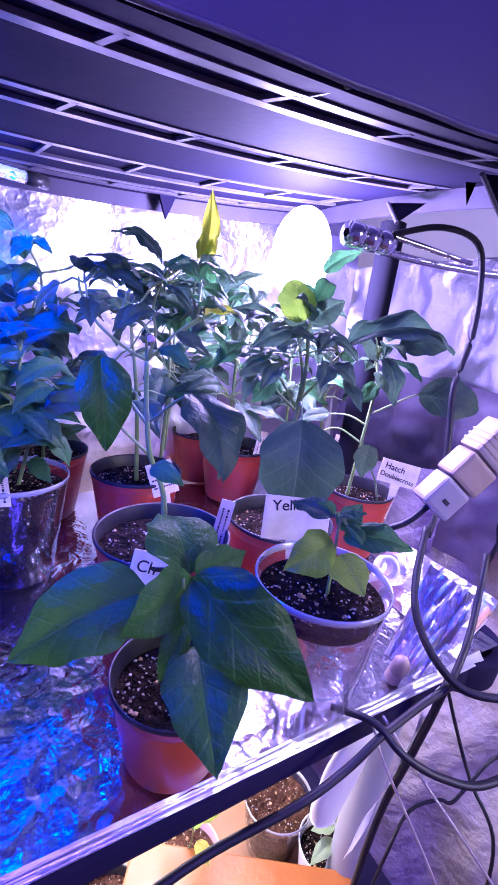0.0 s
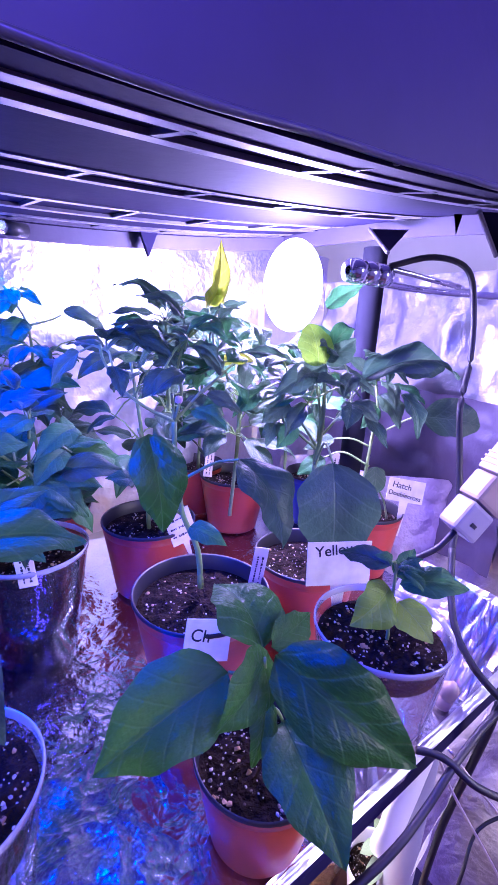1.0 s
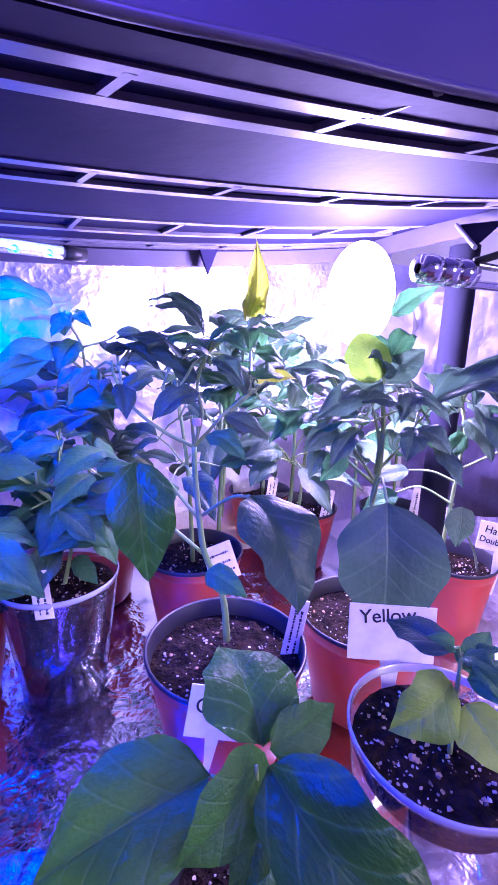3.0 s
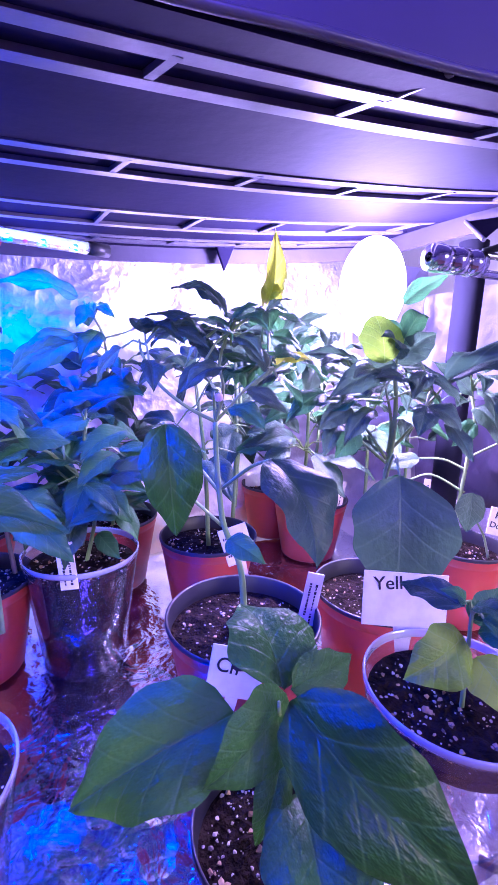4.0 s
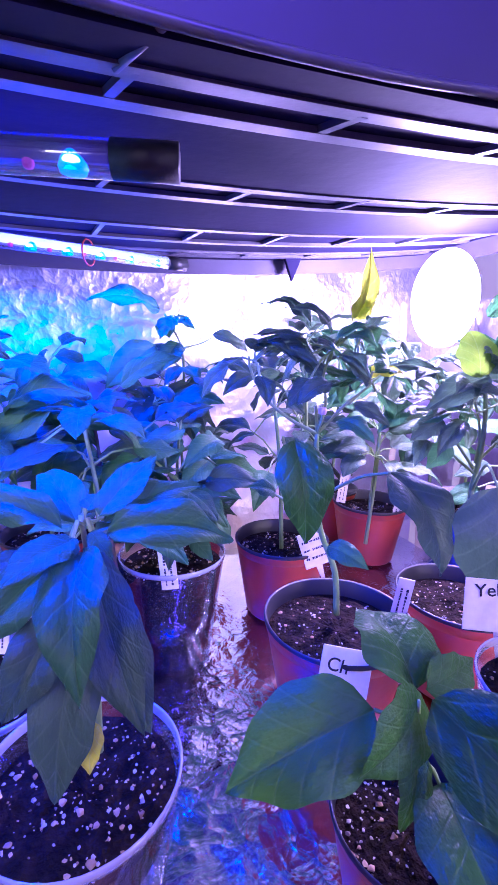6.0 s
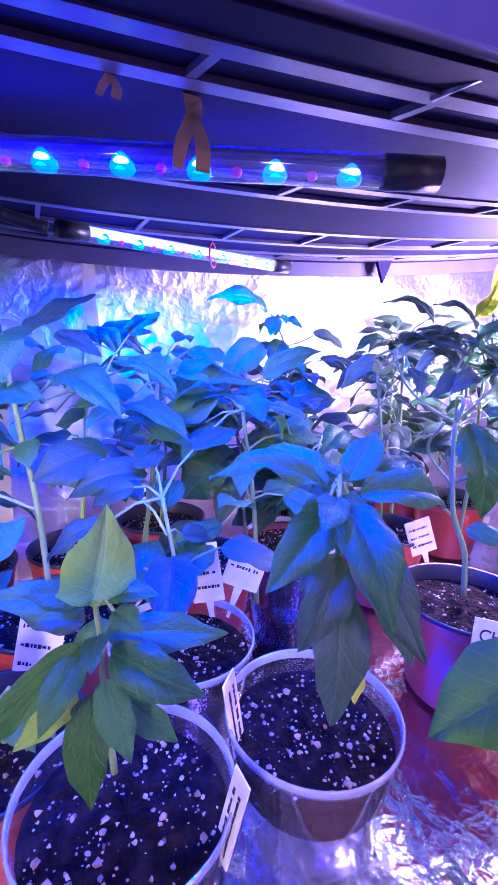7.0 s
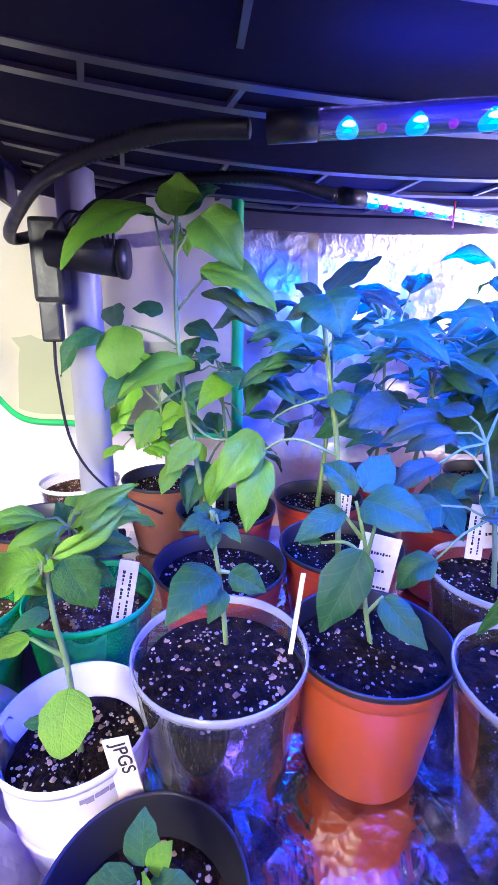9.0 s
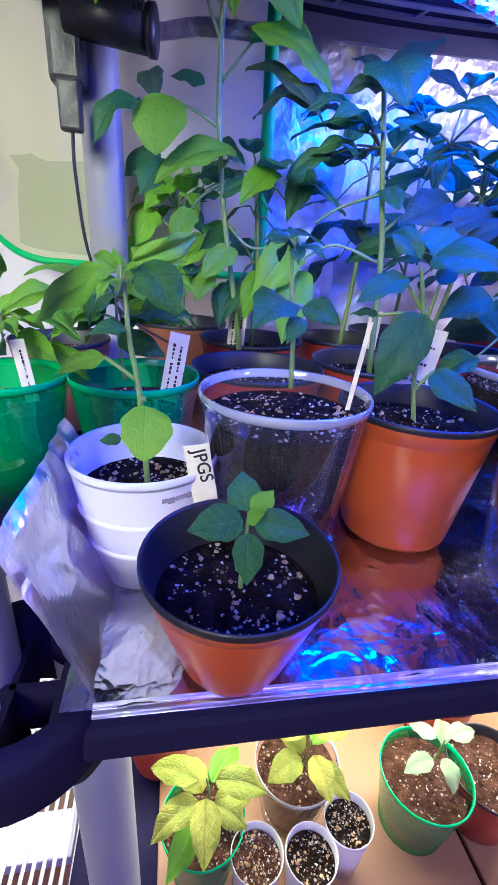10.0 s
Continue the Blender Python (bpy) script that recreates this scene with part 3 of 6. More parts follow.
def cup(place, r, h, label, seed=0, wall=None, rim=None, sink=0.012, group="clear cups", rb=None, dry=False, name="plastic_cup", fill=0.0):
    """A see-through tapered cup filled with soil."""
    rng = random.Random(seed)
    thing = base(name, place, label, "plastic cup", group)
    rb = rb or r * 0.72
    bm = lathe(bmesh.new(), [(0, 0.003), (rb * 0.9, 0.002), (rb, 0.0), (rb + (r - rb) * 0.45, h * 0.5), (r * 0.965, h * 0.93), (r * 0.975, h * 0.985)], 48)
    ob = smooth(part("wall", bm, wall or M_CLEAR, thing))
    ob.visible_shadow = False
    bm = lathe(bmesh.new(), [(r * 0.965, h * 0.965), (r * 0.99, h - 0.003), (r, h - 0.001), (r, h + 0.001), (r * 0.985, h + 0.0022), (r * 0.965, h + 0.001), (r * 0.955, h - 0.003)], 48)
    smooth(part("rim", bm, rim or M_CLEAR_RIM, thing, "rolled rim"))
    hs = h - sink
    rs = rb + (r - rb) * hs / h
    bm = lathe(bmesh.new(), [(0, max(0.006, h * fill)), ((rb + (r - rb) * fill) * 0.9, max(0.006, h * fill)), (rs * 0.95, hs - 0.001)], 40)
    smooth(part("soil_body", bm, M_SOIL_DRY if dry else M_SOIL, thing))
    soil(thing, rs * 0.955, hs, rng, M_SOIL_DRY if dry else M_SOIL, 230, 60)
    return thing


POT_LABELS = {"rim": "red nursery pot with crumbly speckled soil on the foil", "red": "red plastic nursery pot with black inside on the foil", "orange": "orange plastic nursery pot with black inside on the foil",
              "brown": "brown nursery pot before the cream curtain", "front": "small orange nursery pot tilted at the shelf's edge", "blue": "dark blue nursery pot at the shelf's end"}
POTS = [
    # x, y, radius, height, kind
    (0.174, 0.330, 0.061, 0.090, "red"), (0.195, 0.488, 0.055, 0.090, "red"), (0.140, 0.198, 0.043, 0.065, "orange"),
    (0.301, 0.327, 0.056, 0.090, "red"), (0.458, 0.372, 0.046, 0.090, "red"), (0.380, 0.575, 0.055, 0.088, "red"),
    (0.505, 0.520, 0.047, 0.088, "blue"), (0.36, 0.665, 0.05, 0.085, "red"), (0.10, 0.585, 0.055, 0.09, "red"),
    (-0.186, 0.285, 0.050, 0.090, "orange"), (-0.165, 0.403, 0.054, 0.090, "red"), (-0.272, 0.385, 0.054, 0.088, "rim"),
    (-0.260, 0.497, 0.053, 0.09, "red"), (-0.33, 0.60, 0.055, 0.09, "brown"), (-0.153, 0.52, 0.05, 0.09, "red"),
    (-0.06, 0.585, 0.055, 0.09, "red"), (-0.03, 0.46, 0.05, 0.09, "red"), (-0.312, 0.189, 0.0415, 0.057, "front"),
    (0.060, 0.452, 0.052, 0.107, "cup"), (0.246, 0.195, 0.050, 0.112, "cup"), (-0.021, 0.240, 0.047, 0.105, "cup"),
    (-0.077, 0.320, 0.048, 0.105, "cup"), (-0.117, 0.223, 0.047, 0.105, "cup"), (-0.278, 0.268, 0.048, 0.102, "cup"),
    (-0.355, 0.262, 0.040, 0.070, "white"), (-0.366, 0.350, 0.045, 0.088, "green"), (-0.452, 0.345, 0.042, 0.088, "green"),
]
for i, (x, y, r, h, kind) in enumerate(POTS):
    if kind in ("red", "orange", "rim", "brown", "front", "blue"):
        pot = nursery_pot((x, y, 0.004), r, h, POT_LABELS[kind], {"orange": M_ORANGE_POT, "front": M_ORANGE_POT, "brown": M_BROWN_POT, "blue": M_BLUE_POT}.get(kind, M_RED_POT), i, False, 0.02 if kind == "front" else 0.014, taper=0.6 if kind == "front" else 0.72)
        if kind == "front":
            pot.matrix_world = pose(x, y, 0.004, 2, 0, 0)
    elif kind == "cup":
        cup((x, y, 0.004), r, h, "clear plastic cup of dark soil on the foil", i, fill={0.246: 0.8, -0.021: 0.66, -0.117: 0.4}.get(x, 0.0))
    elif kind == "white":
        thing = cup((x, y, 0.004), r, h, "white plastic cup with dark soil and scrawled writing", i, M_WHITE, M_WHITE, 0.02)
        for zr in (0.34, 0.62):
            rr = r * (0.72 + 0.28 * zr)
            smooth(part("ridge", lathe(bmesh.new(), [(rr - 0.001, h * zr - 0.002), (rr + 0.0008, h * zr - 0.001), (rr + 0.0008, h * zr + 0.001), (rr - 0.001, h * zr + 0.002)], 40), M_WHITE, thing))
        for k in range(6):
            bm = bmesh.new()
            box(bm, -0.0014 - 0.0006 * (k % 2), 0.0016, -0.0005, 0.0003, -0.0011 - 0.0008 * (k % 3 == 1), 0.0012)
            a = math.radians(-72 + 5.2 * k)
            rr = r * 0.945
            part("writing", bm, M_GREYCLEAR, thing).matrix_local = pose(rr * math.cos(a), rr * math.sin(a), h * 0.86, 0, 0, math.degrees(a) + 90)
    else:
        cup((x, y, 0.004), r, h, "clear green plastic cup with soil", i, M_GREEN_CUP, M_GREEN_RIM, 0.02, dry=True)

nursery_pot((-0.447, 0.486, 0.004), 0.046, 0.086, "dark brown pot of pale dry soil beside the post", M_BROWN_POT, 201, True)
cup((-0.436, 0.602, 0.004), 0.048, 0.088, "clear tub with a white rim and pale soil", 202, rim=M_WHITE, dry=True, group="clear cups")

# ---- pepper plants ----
def leaf_mesh(seed, arch, fold, wave, blunt=False):
    """A unit leaf along +x: pointed oval, folded along the midrib, quilted between its veins, with a drawn-out drooping tip."""
    rng = random.Random(seed)
    bm = bmesh.new()
    n, k = 22, 7
    ph = rng.uniform(0, 6)
    bow = rng.uniform(-0.05, 0.05)
    g = []
    for i in range(n + 1):
        u = i / n
        w = 0.545 * math.sin(math.pi * u ** 0.74) ** 0.66 * (1 - 0.16 * u) * (1 - 0.42 * (max(0, u - 0.66) / 0.34) ** 1.3) if 0 < i < n else 0.0
        if blunt and 0 < i < n:
            w = 0.57 * math.sin(math.pi * u ** 0.86) ** 0.62
        row = []
        for j in range(-k, k + 1):
            v = j / k
            a = abs(v)
            side = 0.5 * wave if j > 0 else 0.0
            y = w * v * (1 + 0.04 * math.sin(u * 19 + ph + (2 if j > 0 else 0)))
            puff = abs(math.sin(16.0 * (u - 0.75 * abs(y) + 0.4 * y * y))) * a * (1 - a * 0.55)
            z = arch * 4 * u * (1 - u) - 0.25 * arch * u ** 3 + fold * abs(y) * (1.15 - 0.95 * a) + wave * 1.1 * puff * (1 - 0.5 * u)
            z += (wave + side) * math.sin(u * 13 + ph + (1.3 if j > 0 else 0)) * a * a * (1 - u * 0.3)
            row.append(bm.verts.new((u, y + bow * math.sin(u * math.pi), z)))
        g.append(row)
    for i in range(n):
        for j in range(2 * k):
            bm.faces.new((g[i][j], g[i + 1][j], g[i + 1][j + 1], g[i][j + 1]))
    bmesh.ops.remove_doubles(bm, verts=bm.verts, dist=1e-5)
    me = bpy.data.meshes.new("leaf")
    bm.normal_update()
    bm.to_mesh(me)
    bm.free()
    me.polygons.foreach_set("use_smooth", [True] * len(me.polygons))
    return me


LEAF_KINDS = {"g": M_LEAF, "p": M_LEAF_PALE, "d": M_LEAF_DARK, "e": M_LEAF_SHADED, "y": M_LEAF_YELLOW, "l": M_LEAF_LIME_LIT, "z": M_LEAF_STRAW, "w": M_LEAF_WILT}
LEAF_MESHES = {}
for code, material in LEAF_KINDS.items():
    LEAF_MESHES[code] = []
    for v in range(6):
        me = leaf_mesh(v * 7 + 1, (0.12, 0.18, 0.08, 0.24, 0.15, 0.14)[v], (0.32, 0.42, 0.2, 0.5, 0.28, 0.12)[v], (0.03, 0.045, 0.03, 0.05, 0.028, 0.03)[v], v == 5)
        me.materials.append(material)
        LEAF_MESHES[code].append(me)
PICK = random.Random(11)


def pepper(place, label):
    return base("pepper_plant", place, label, "pepper plant", "pepper plants")


def stem(p, radius, material, *points):
    o = Vector(p.location)
    run = sum((Vector(b) - Vector(a)).length for a, b in zip(points, points[1:]))
    radius *= min(1.0, 0.34 + 2.9 * run) if radius > 0.002 else 0.8
    bm = tube(bmesh.new(), bend([Vector(q) - o for q in points], 5), radius, 8, radius * 0.65)
    smooth(part("stem", bm, material, p))


def leaf(p, start, end, width, code, face, variant=None):
    """One leaf from start to end; face: 0 lies flat, 1 turns its upper side to the front."""
    a, b = Vector(start), Vector(end)
    x = (b - a)
    length = x.length
    x.normalize()
    want = Vector((0, 0, 1)).lerp(Vector((-0.25, -1, 0.15)), face)
    z = want - x * want.dot(x)
    if z.length < 1e-3:
        z = Vector((0, -1, 0)) - x * Vector((0, -1, 0)).dot(x)
    z.normalize()
    y = z.cross(x)
    o = new("leaf", LEAF_MESHES[code][PICK.randrange(5) if variant is None else variant])
    o.parent = p
    o.matrix_local = Matrix.Translation(a - Vector(p.location)) @ Matrix((x, y, z)).transposed().to_4x4() @ Matrix.Diagonal((length, max(width * 0.9, min(width * 1.35, length * 0.46)), length * 0.8, 1))
    return o


def blade(p, base_at, tip, side, other, code, variant=None, thick=1.0):
    """One leaf given by its base, its tip and the two sides of its widest part."""
    a, b, l, r = (Vector(q) for q in (base_at, tip, side, other))
    x = b - a
    length = x.length
    x.normalize()
    y = (l - r) - x * (l - r).dot(x)
    width = y.length
    y.normalize()
    z = x.cross(y)
    if z.dot(Vector((-0.1, -0.6, 0.8))) < 0:
        y, z = -y, -z
    o = new("leaf", LEAF_MESHES[code][PICK.randrange(5) if variant is None else variant])
    o.parent = p
    o.matrix_local = Matrix.Translation(a - Vector(p.location)) @ Matrix((x, y, z)).transposed().to_4x4() @ Matrix.Diagonal((length, width * 1.03, length * 0.8 * thick, 1))
    return o


def petiole(p, *points):
    """A leaf stalk."""
    o = Vector(p.location)
    smooth(part("petiole", tube(bmesh.new(), bend([Vector(q) - o for q in points], 4), 0.0013, 6, 0.001), M_STEM, p))


def tuft(p, centre, count, size, spread, code):
    """Leaves scattered round a shoot, drooping outwards, each on its petiole."""
    c = Vector(centre)
    for _ in range(count):
        a = PICK.uniform(0, 6.283)
        out = Vector((math.cos(a), math.sin(a), PICK.uniform(-0.55, 0.5)))
        s = c + out * spread * PICK.uniform(0.15, 0.75) + Vector((0, 0, PICK.uniform(-0.4, 0.5) * spread))
        e = s + (out + Vector((0, 0, PICK.uniform(-0.7, 0.15)))).normalized() * size * PICK.uniform(0.7, 1.35)
        e.z = min(e.z, deck_height(e.x, e.y) - 0.012)
        s.z = min(s.z, deck_height(s.x, s.y) - 0.014)
        leaf(p, s, e, size * PICK.uniform(0.42, 0.62), PICK.choice((code, code, code, "g")), PICK.uniform(0.1, 0.6))
        o = Vector(p.location)
        mid = c.lerp(s, 0.5) + Vector((0, 0, 0.004))
        bm = tube(bmesh.new(), [c - o, mid - o, s - o], 0.0011, 5, 0.0008)
        part("petiole", bm, M_STEM, p)


p = pepper((0.14, 0.198, 0.065), "young pepper plant with five broad glossy green leaves")
stem(p, 0.0026, M_STEM, (0.14, 0.198, 0.065), (0.14, 0.198, 0.102), (0.138, 0.2, 0.136))
blade(p, (0.121, 0.212, 0.125), (0.045, 0.226, 0.086), (0.094, 0.240, 0.124), (0.066, 0.203, 0.082), "e", 2, 1.2)
blade(p, (0.146, 0.207, 0.132), (0.099, 0.190, 0.113), (0.107, 0.206, 0.136), (0.127, 0.196, 0.112), "e", 4)
blade(p, (0.147, 0.212, 0.130), (0.145, 0.266, 0.147), (0.120, 0.246, 0.153), (0.170, 0.229, 0.142), "e", 3, 0.8)
blade(p, (0.142, 0.196, 0.139), (0.185, 0.124, 0.099), (0.189, 0.170, 0.143), (0.156, 0.172, 0.111), "e", 1)
blade(p, (0.146, 0.188, 0.095), (0.129, 0.122, 0.079), (0.118, 0.175, 0.085), (0.156, 0.150, 0.093), "e", 0)
blade(p, (0.147, 0.205, 0.136), (0.189, 0.214, 0.137), (0.166, 0.219, 0.146), (0.170, 0.204, 0.130), "e", 2)
leaf(p, (0.141, 0.200, 0.105), (0.122, 0.186, 0.078), 0.014, "e", 0.6)
petiole(p, (0.141, 0.199, 0.112), (0.132, 0.205, 0.122), (0.121, 0.212, 0.125))
petiole(p, (0.140, 0.198, 0.098), (0.144, 0.193, 0.101), (0.146, 0.188, 0.095))
p = pepper((0.178, 0.338, 0.09), "tall forked pepper plant with curled leaves and a flower bud")
stem(p, 0.0034, M_STEM, (0.178, 0.338, 0.09), (0.174, 0.339, 0.129), (0.162, 0.344, 0.162), (0.158, 0.345, 0.185), (0.155, 0.347, 0.221), (0.154, 0.347, 0.245))
stem(p, 0.0018, M_STEM, (0.154, 0.347, 0.245), (0.135, 0.354, 0.255), (0.116, 0.361, 0.271), (0.105, 0.365, 0.291), (0.103, 0.366, 0.303))
stem(p, 0.0018, M_STEM, (0.154, 0.347, 0.245), (0.159, 0.345, 0.268), (0.156, 0.346, 0.288), (0.162, 0.344, 0.313))
stem(p, 0.0018, M_STEM, (0.154, 0.347, 0.245), (0.163, 0.343, 0.256), (0.174, 0.34, 0.269), (0.189, 0.334, 0.283))
stem(p, 0.0018, M_STEM, (0.154, 0.347, 0.245), (0.152, 0.347, 0.267))
stem(p, 0.0018, M_STEM, (0.158, 0.345, 0.19), (0.135, 0.354, 0.221), (0.108, 0.31, 0.251))
stem(p, 0.0018, M_STEM, (0.16, 0.345, 0.194), (0.165, 0.305, 0.22), (0.162, 0.268, 0.234))
stem(p, 0.0018, M_STEM, (0.16, 0.345, 0.164), (0.134, 0.354, 0.189), (0.12, 0.359, 0.197))
stem(p, 0.0018, M_STEM, (0.189, 0.334, 0.283), (0.208, 0.375, 0.30), (0.222, 0.412, 0.338))
stem(p, 0.0018, M_STEM, (0.175, 0.339, 0.269), (0.209, 0.348, 0.29))
leaf(p, (0.104, 0.285, 0.254), (0.1055, 0.266, 0.195), 0.036, "e", 0.85, 1)
blade(p, (0.162, 0.268, 0.234), (0.174, 0.229, 0.183), (0.141, 0.252, 0.217), (0.189, 0.258, 0.205), "d", 1)
leaf(p, (0.157, 0.325, 0.161), (0.175, 0.296, 0.153), 0.02, "g", 0.6)
leaf(p, (0.181, 0.418, 0.330), (0.145, 0.451, 0.352), 0.016, "d", 0.3, 3)
leaf(p, (0.16, 0.345, 0.32), (0.127, 0.357, 0.339), 0.014, "d", 0.3)
leaf(p, (0.104, 0.365, 0.307), (0.128, 0.335, 0.301), 0.012, "d", 0.3)
leaf(p, (0.222, 0.412, 0.338), (0.2105, 0.375, 0.391), 0.0145, "y", 0.75, 3)
leaf(p, (0.218, 0.400, 0.340), (0.224, 0.385, 0.352), 0.017, "y", 0.7, 1)
leaf(p, (0.209, 0.369, 0.289), (0.235, 0.349, 0.292), 0.015, "y", 0.5)
leaf(p, (0.189, 0.334, 0.283), (0.166, 0.343, 0.305), 0.014, "d", 0.5)
leaf(p, (0.117, 0.339, 0.203), (0.094, 0.337, 0.21), 0.016, "g", 0.5)
leaf(p, (0.154, 0.347, 0.288), (0.139, 0.374, 0.305), 0.017, "d", 0.4)
leaf(p, (0.162, 0.344, 0.313), (0.173, 0.318, 0.327), 0.014, "g", 0.5)
leaf(p, (0.151, 0.327, 0.285), (0.125, 0.326, 0.27), 0.017, "d", 0.5)
leaf(p, (0.164, 0.343, 0.305), (0.142, 0.33, 0.318), 0.012, "g", 0.5)
leaf(p, (0.157, 0.324, 0.258), (0.172, 0.298, 0.246), 0.019, "g", 0.5)
leaf(p, (0.167, 0.321, 0.27), (0.194, 0.311, 0.255), 0.015, "d", 0.5)
leaf(p, (0.167, 0.342, 0.305), (0.178, 0.317, 0.29), 0.016, "d", 0.5)
tuft(p, (0.162, 0.344, 0.309), 12, 0.032, 0.04, "d")
tuft(p, (0.107, 0.364, 0.299), 6, 0.03, 0.03, "d")
tuft(p, (0.189, 0.334, 0.285), 7, 0.036, 0.045, "g")
tuft(p, (0.200, 0.370, 0.315), 6, 0.03, 0.03, "g")
p = pepper((0.302, 0.327, 0.135), "pepper plant with one large round drooping dark leaf")
stem(p, 0.0034, M_STEM, (0.302, 0.327, 0.135), (0.3, 0.327, 0.172), (0.3, 0.328, 0.197), (0.302, 0.326, 0.222), (0.302, 0.326, 0.256), (0.299, 0.328, 0.288))
stem(p, 0.0018, M_STEM, (0.3, 0.328, 0.217), (0.311, 0.319, 0.237), (0.32, 0.312, 0.257), (0.328, 0.305, 0.273))
stem(p, 0.0018, M_STEM, (0.299, 0.328, 0.212), (0.286, 0.339, 0.235), (0.274, 0.348, 0.253))
stem(p, 0.0018, M_STEM, (0.3, 0.328, 0.217), (0.3, 0.328, 0.246), (0.291, 0.335, 0.287))
stem(p, 0.0018, M_STEM, (0.3, 0.328, 0.192), (0.286, 0.305, 0.222), (0.272, 0.281, 0.212))
stem(p, 0.0018, M_STEM, (0.301, 0.327, 0.207), (0.283, 0.341, 0.225), (0.279, 0.345, 0.234))
blade(p, (0.272, 0.281, 0.212), (0.259, 0.259, 0.132), (0.247, 0.295, 0.169), (0.299, 0.263, 0.175), "d", 5)
leaf(p, (0.276, 0.313, 0.291), (0.272, 0.324, 0.327), 0.034, "p", 0.9, 5)
leaf(p, (0.299, 0.329, 0.292), (0.329, 0.318, 0.316), 0.03, "d", 0.6)
leaf(p, (0.341, 0.372, 0.344), (0.368, 0.35, 0.368), 0.025, "g", 0.5)
leaf(p, (0.289, 0.362, 0.287), (0.247, 0.396, 0.295), 0.017, "d", 0.4)
leaf(p, (0.286, 0.314, 0.292), (0.238, 0.327, 0.264), 0.02, "d", 0.5)
leaf(p, (0.334, 0.312, 0.276), (0.438, 0.268, 0.284), 0.032, "d", 0.35, 3)
leaf(p, (0.341, 0.269, 0.27), (0.339, 0.245, 0.234), 0.022, "d", 0.8)
leaf(p, (0.268, 0.328, 0.237), (0.249, 0.33, 0.215), 0.02, "g", 0.6)
leaf(p, (0.307, 0.297, 0.259), (0.319, 0.274, 0.244), 0.022, "d", 0.6)
leaf(p, (0.311, 0.319, 0.237), (0.314, 0.291, 0.251), 0.017, "g", 0.5)
leaf(p, (0.263, 0.332, 0.255), (0.238, 0.34, 0.237), 0.022, "d", 0.5)
tuft(p, (0.298, 0.329, 0.279), 10, 0.035, 0.045, "d")
tuft(p, (0.289, 0.363, 0.267), 10, 0.035, 0.05, "d")
tuft(p, (0.323, 0.31, 0.271), 7, 0.04, 0.05, "d")
tuft(p, (0.308, 0.45, 0.314), 8, 0.04, 0.05, "d")
p = pepper((0.449, 0.382, 0.073), "slender pepper plant with dark leaves beside its label")
stem(p, 0.0026, M_STEM, (0.449, 0.382, 0.073), (0.452, 0.379, 0.146), (0.454, 0.377, 0.198), (0.455, 0.376, 0.232), (0.451, 0.381, 0.265))
stem(p, 0.0018, M_STEM, (0.453, 0.378, 0.179), (0.438, 0.396, 0.187), (0.422, 0.414, 0.185))
stem(p, 0.0018, M_STEM, (0.454, 0.376, 0.153), (0.431, 0.403, 0.168), (0.415, 0.422, 0.157))
stem(p, 0.0018, M_STEM, (0.456, 0.374, 0.195), (0.47, 0.34, 0.222), (0.456, 0.314, 0.232))
stem(p, 0.0018, M_STEM, (0.475, 0.352, 0.083), (0.469, 0.359, 0.111), (0.456, 0.374, 0.14))
leaf(p, (0.415, 0.407, 0.187), (0.383, 0.429, 0.171), 0.022, "d", 0.5)
leaf(p, (0.402, 0.407, 0.162), (0.372, 0.426, 0.139), 0.026, "g", 0.5)
leaf(p, (0.444, 0.358, 0.159), (0.436, 0.352, 0.118), 0.037, "d", 0.8)
leaf(p, (0.456, 0.314, 0.232), (0.508, 0.270, 0.226), 0.045, "d", 0.85, 5)
leaf(p, (0.455, 0.376, 0.232), (0.428, 0.377, 0.206), 0.022, "g", 0.6)
leaf(p, (0.452, 0.379, 0.259), (0.409, 0.398, 0.294), 0.032, "d", 0.5)
leaf(p, (0.452, 0.352, 0.282), (0.496, 0.318, 0.289), 0.036, "d", 0.7, 5)
leaf(p, (0.446, 0.37, 0.248), (0.45, 0.336, 0.213), 0.035, "d", 0.8)
tuft(p, (0.451, 0.38, 0.265), 9, 0.035, 0.04, "d")
p = pepper((0.249, 0.191, 0.105), "small pepper seedling with mottled and yellowing leaves")
stem(p, 0.0026, M_STEM, (0.249, 0.191, 0.105), (0.249, 0.192, 0.131), (0.248, 0.192, 0.155), (0.248, 0.192, 0.167))
leaf(p, (0.246, 0.194, 0.147), (0.209, 0.196, 0.130), 0.034, "p", 0.6, 1)
leaf(p, (0.249, 0.187, 0.139), (0.247, 0.157, 0.126), 0.031, "p", 0.75, 2)
leaf(p, (0.252, 0.190, 0.151), (0.286, 0.157, 0.153), 0.024, "g", 0.5, 3)
leaf(p, (0.250, 0.192, 0.156), (0.264, 0.190, 0.175), 0.02, "g", 0.6, 1)
leaf(p, (0.248, 0.192, 0.159), (0.271, 0.196, 0.169), 0.014, "g", 0.6)
leaf(p, (0.246, 0.195, 0.164), (0.238, 0.236, 0.159), 0.016, "d", 0.5)
leaf(p, (0.241, 0.186, 0.17), (0.242, 0.168, 0.175), 0.013, "g", 0.5)
tuft(p, (0.248, 0.192, 0.162), 5, 0.015, 0.012, "g")
p = pepper((0.101, 0.585, 0.202), "pepper plant with heart-shaped leaves lit blue by the tube")
stem(p, 0.0026, M_STEM, (0.101, 0.585, 0.202), (0.099, 0.585, 0.25), (0.099, 0.585, 0.283), (0.095, 0.585, 0.314), (0.076, 0.585, 0.348))
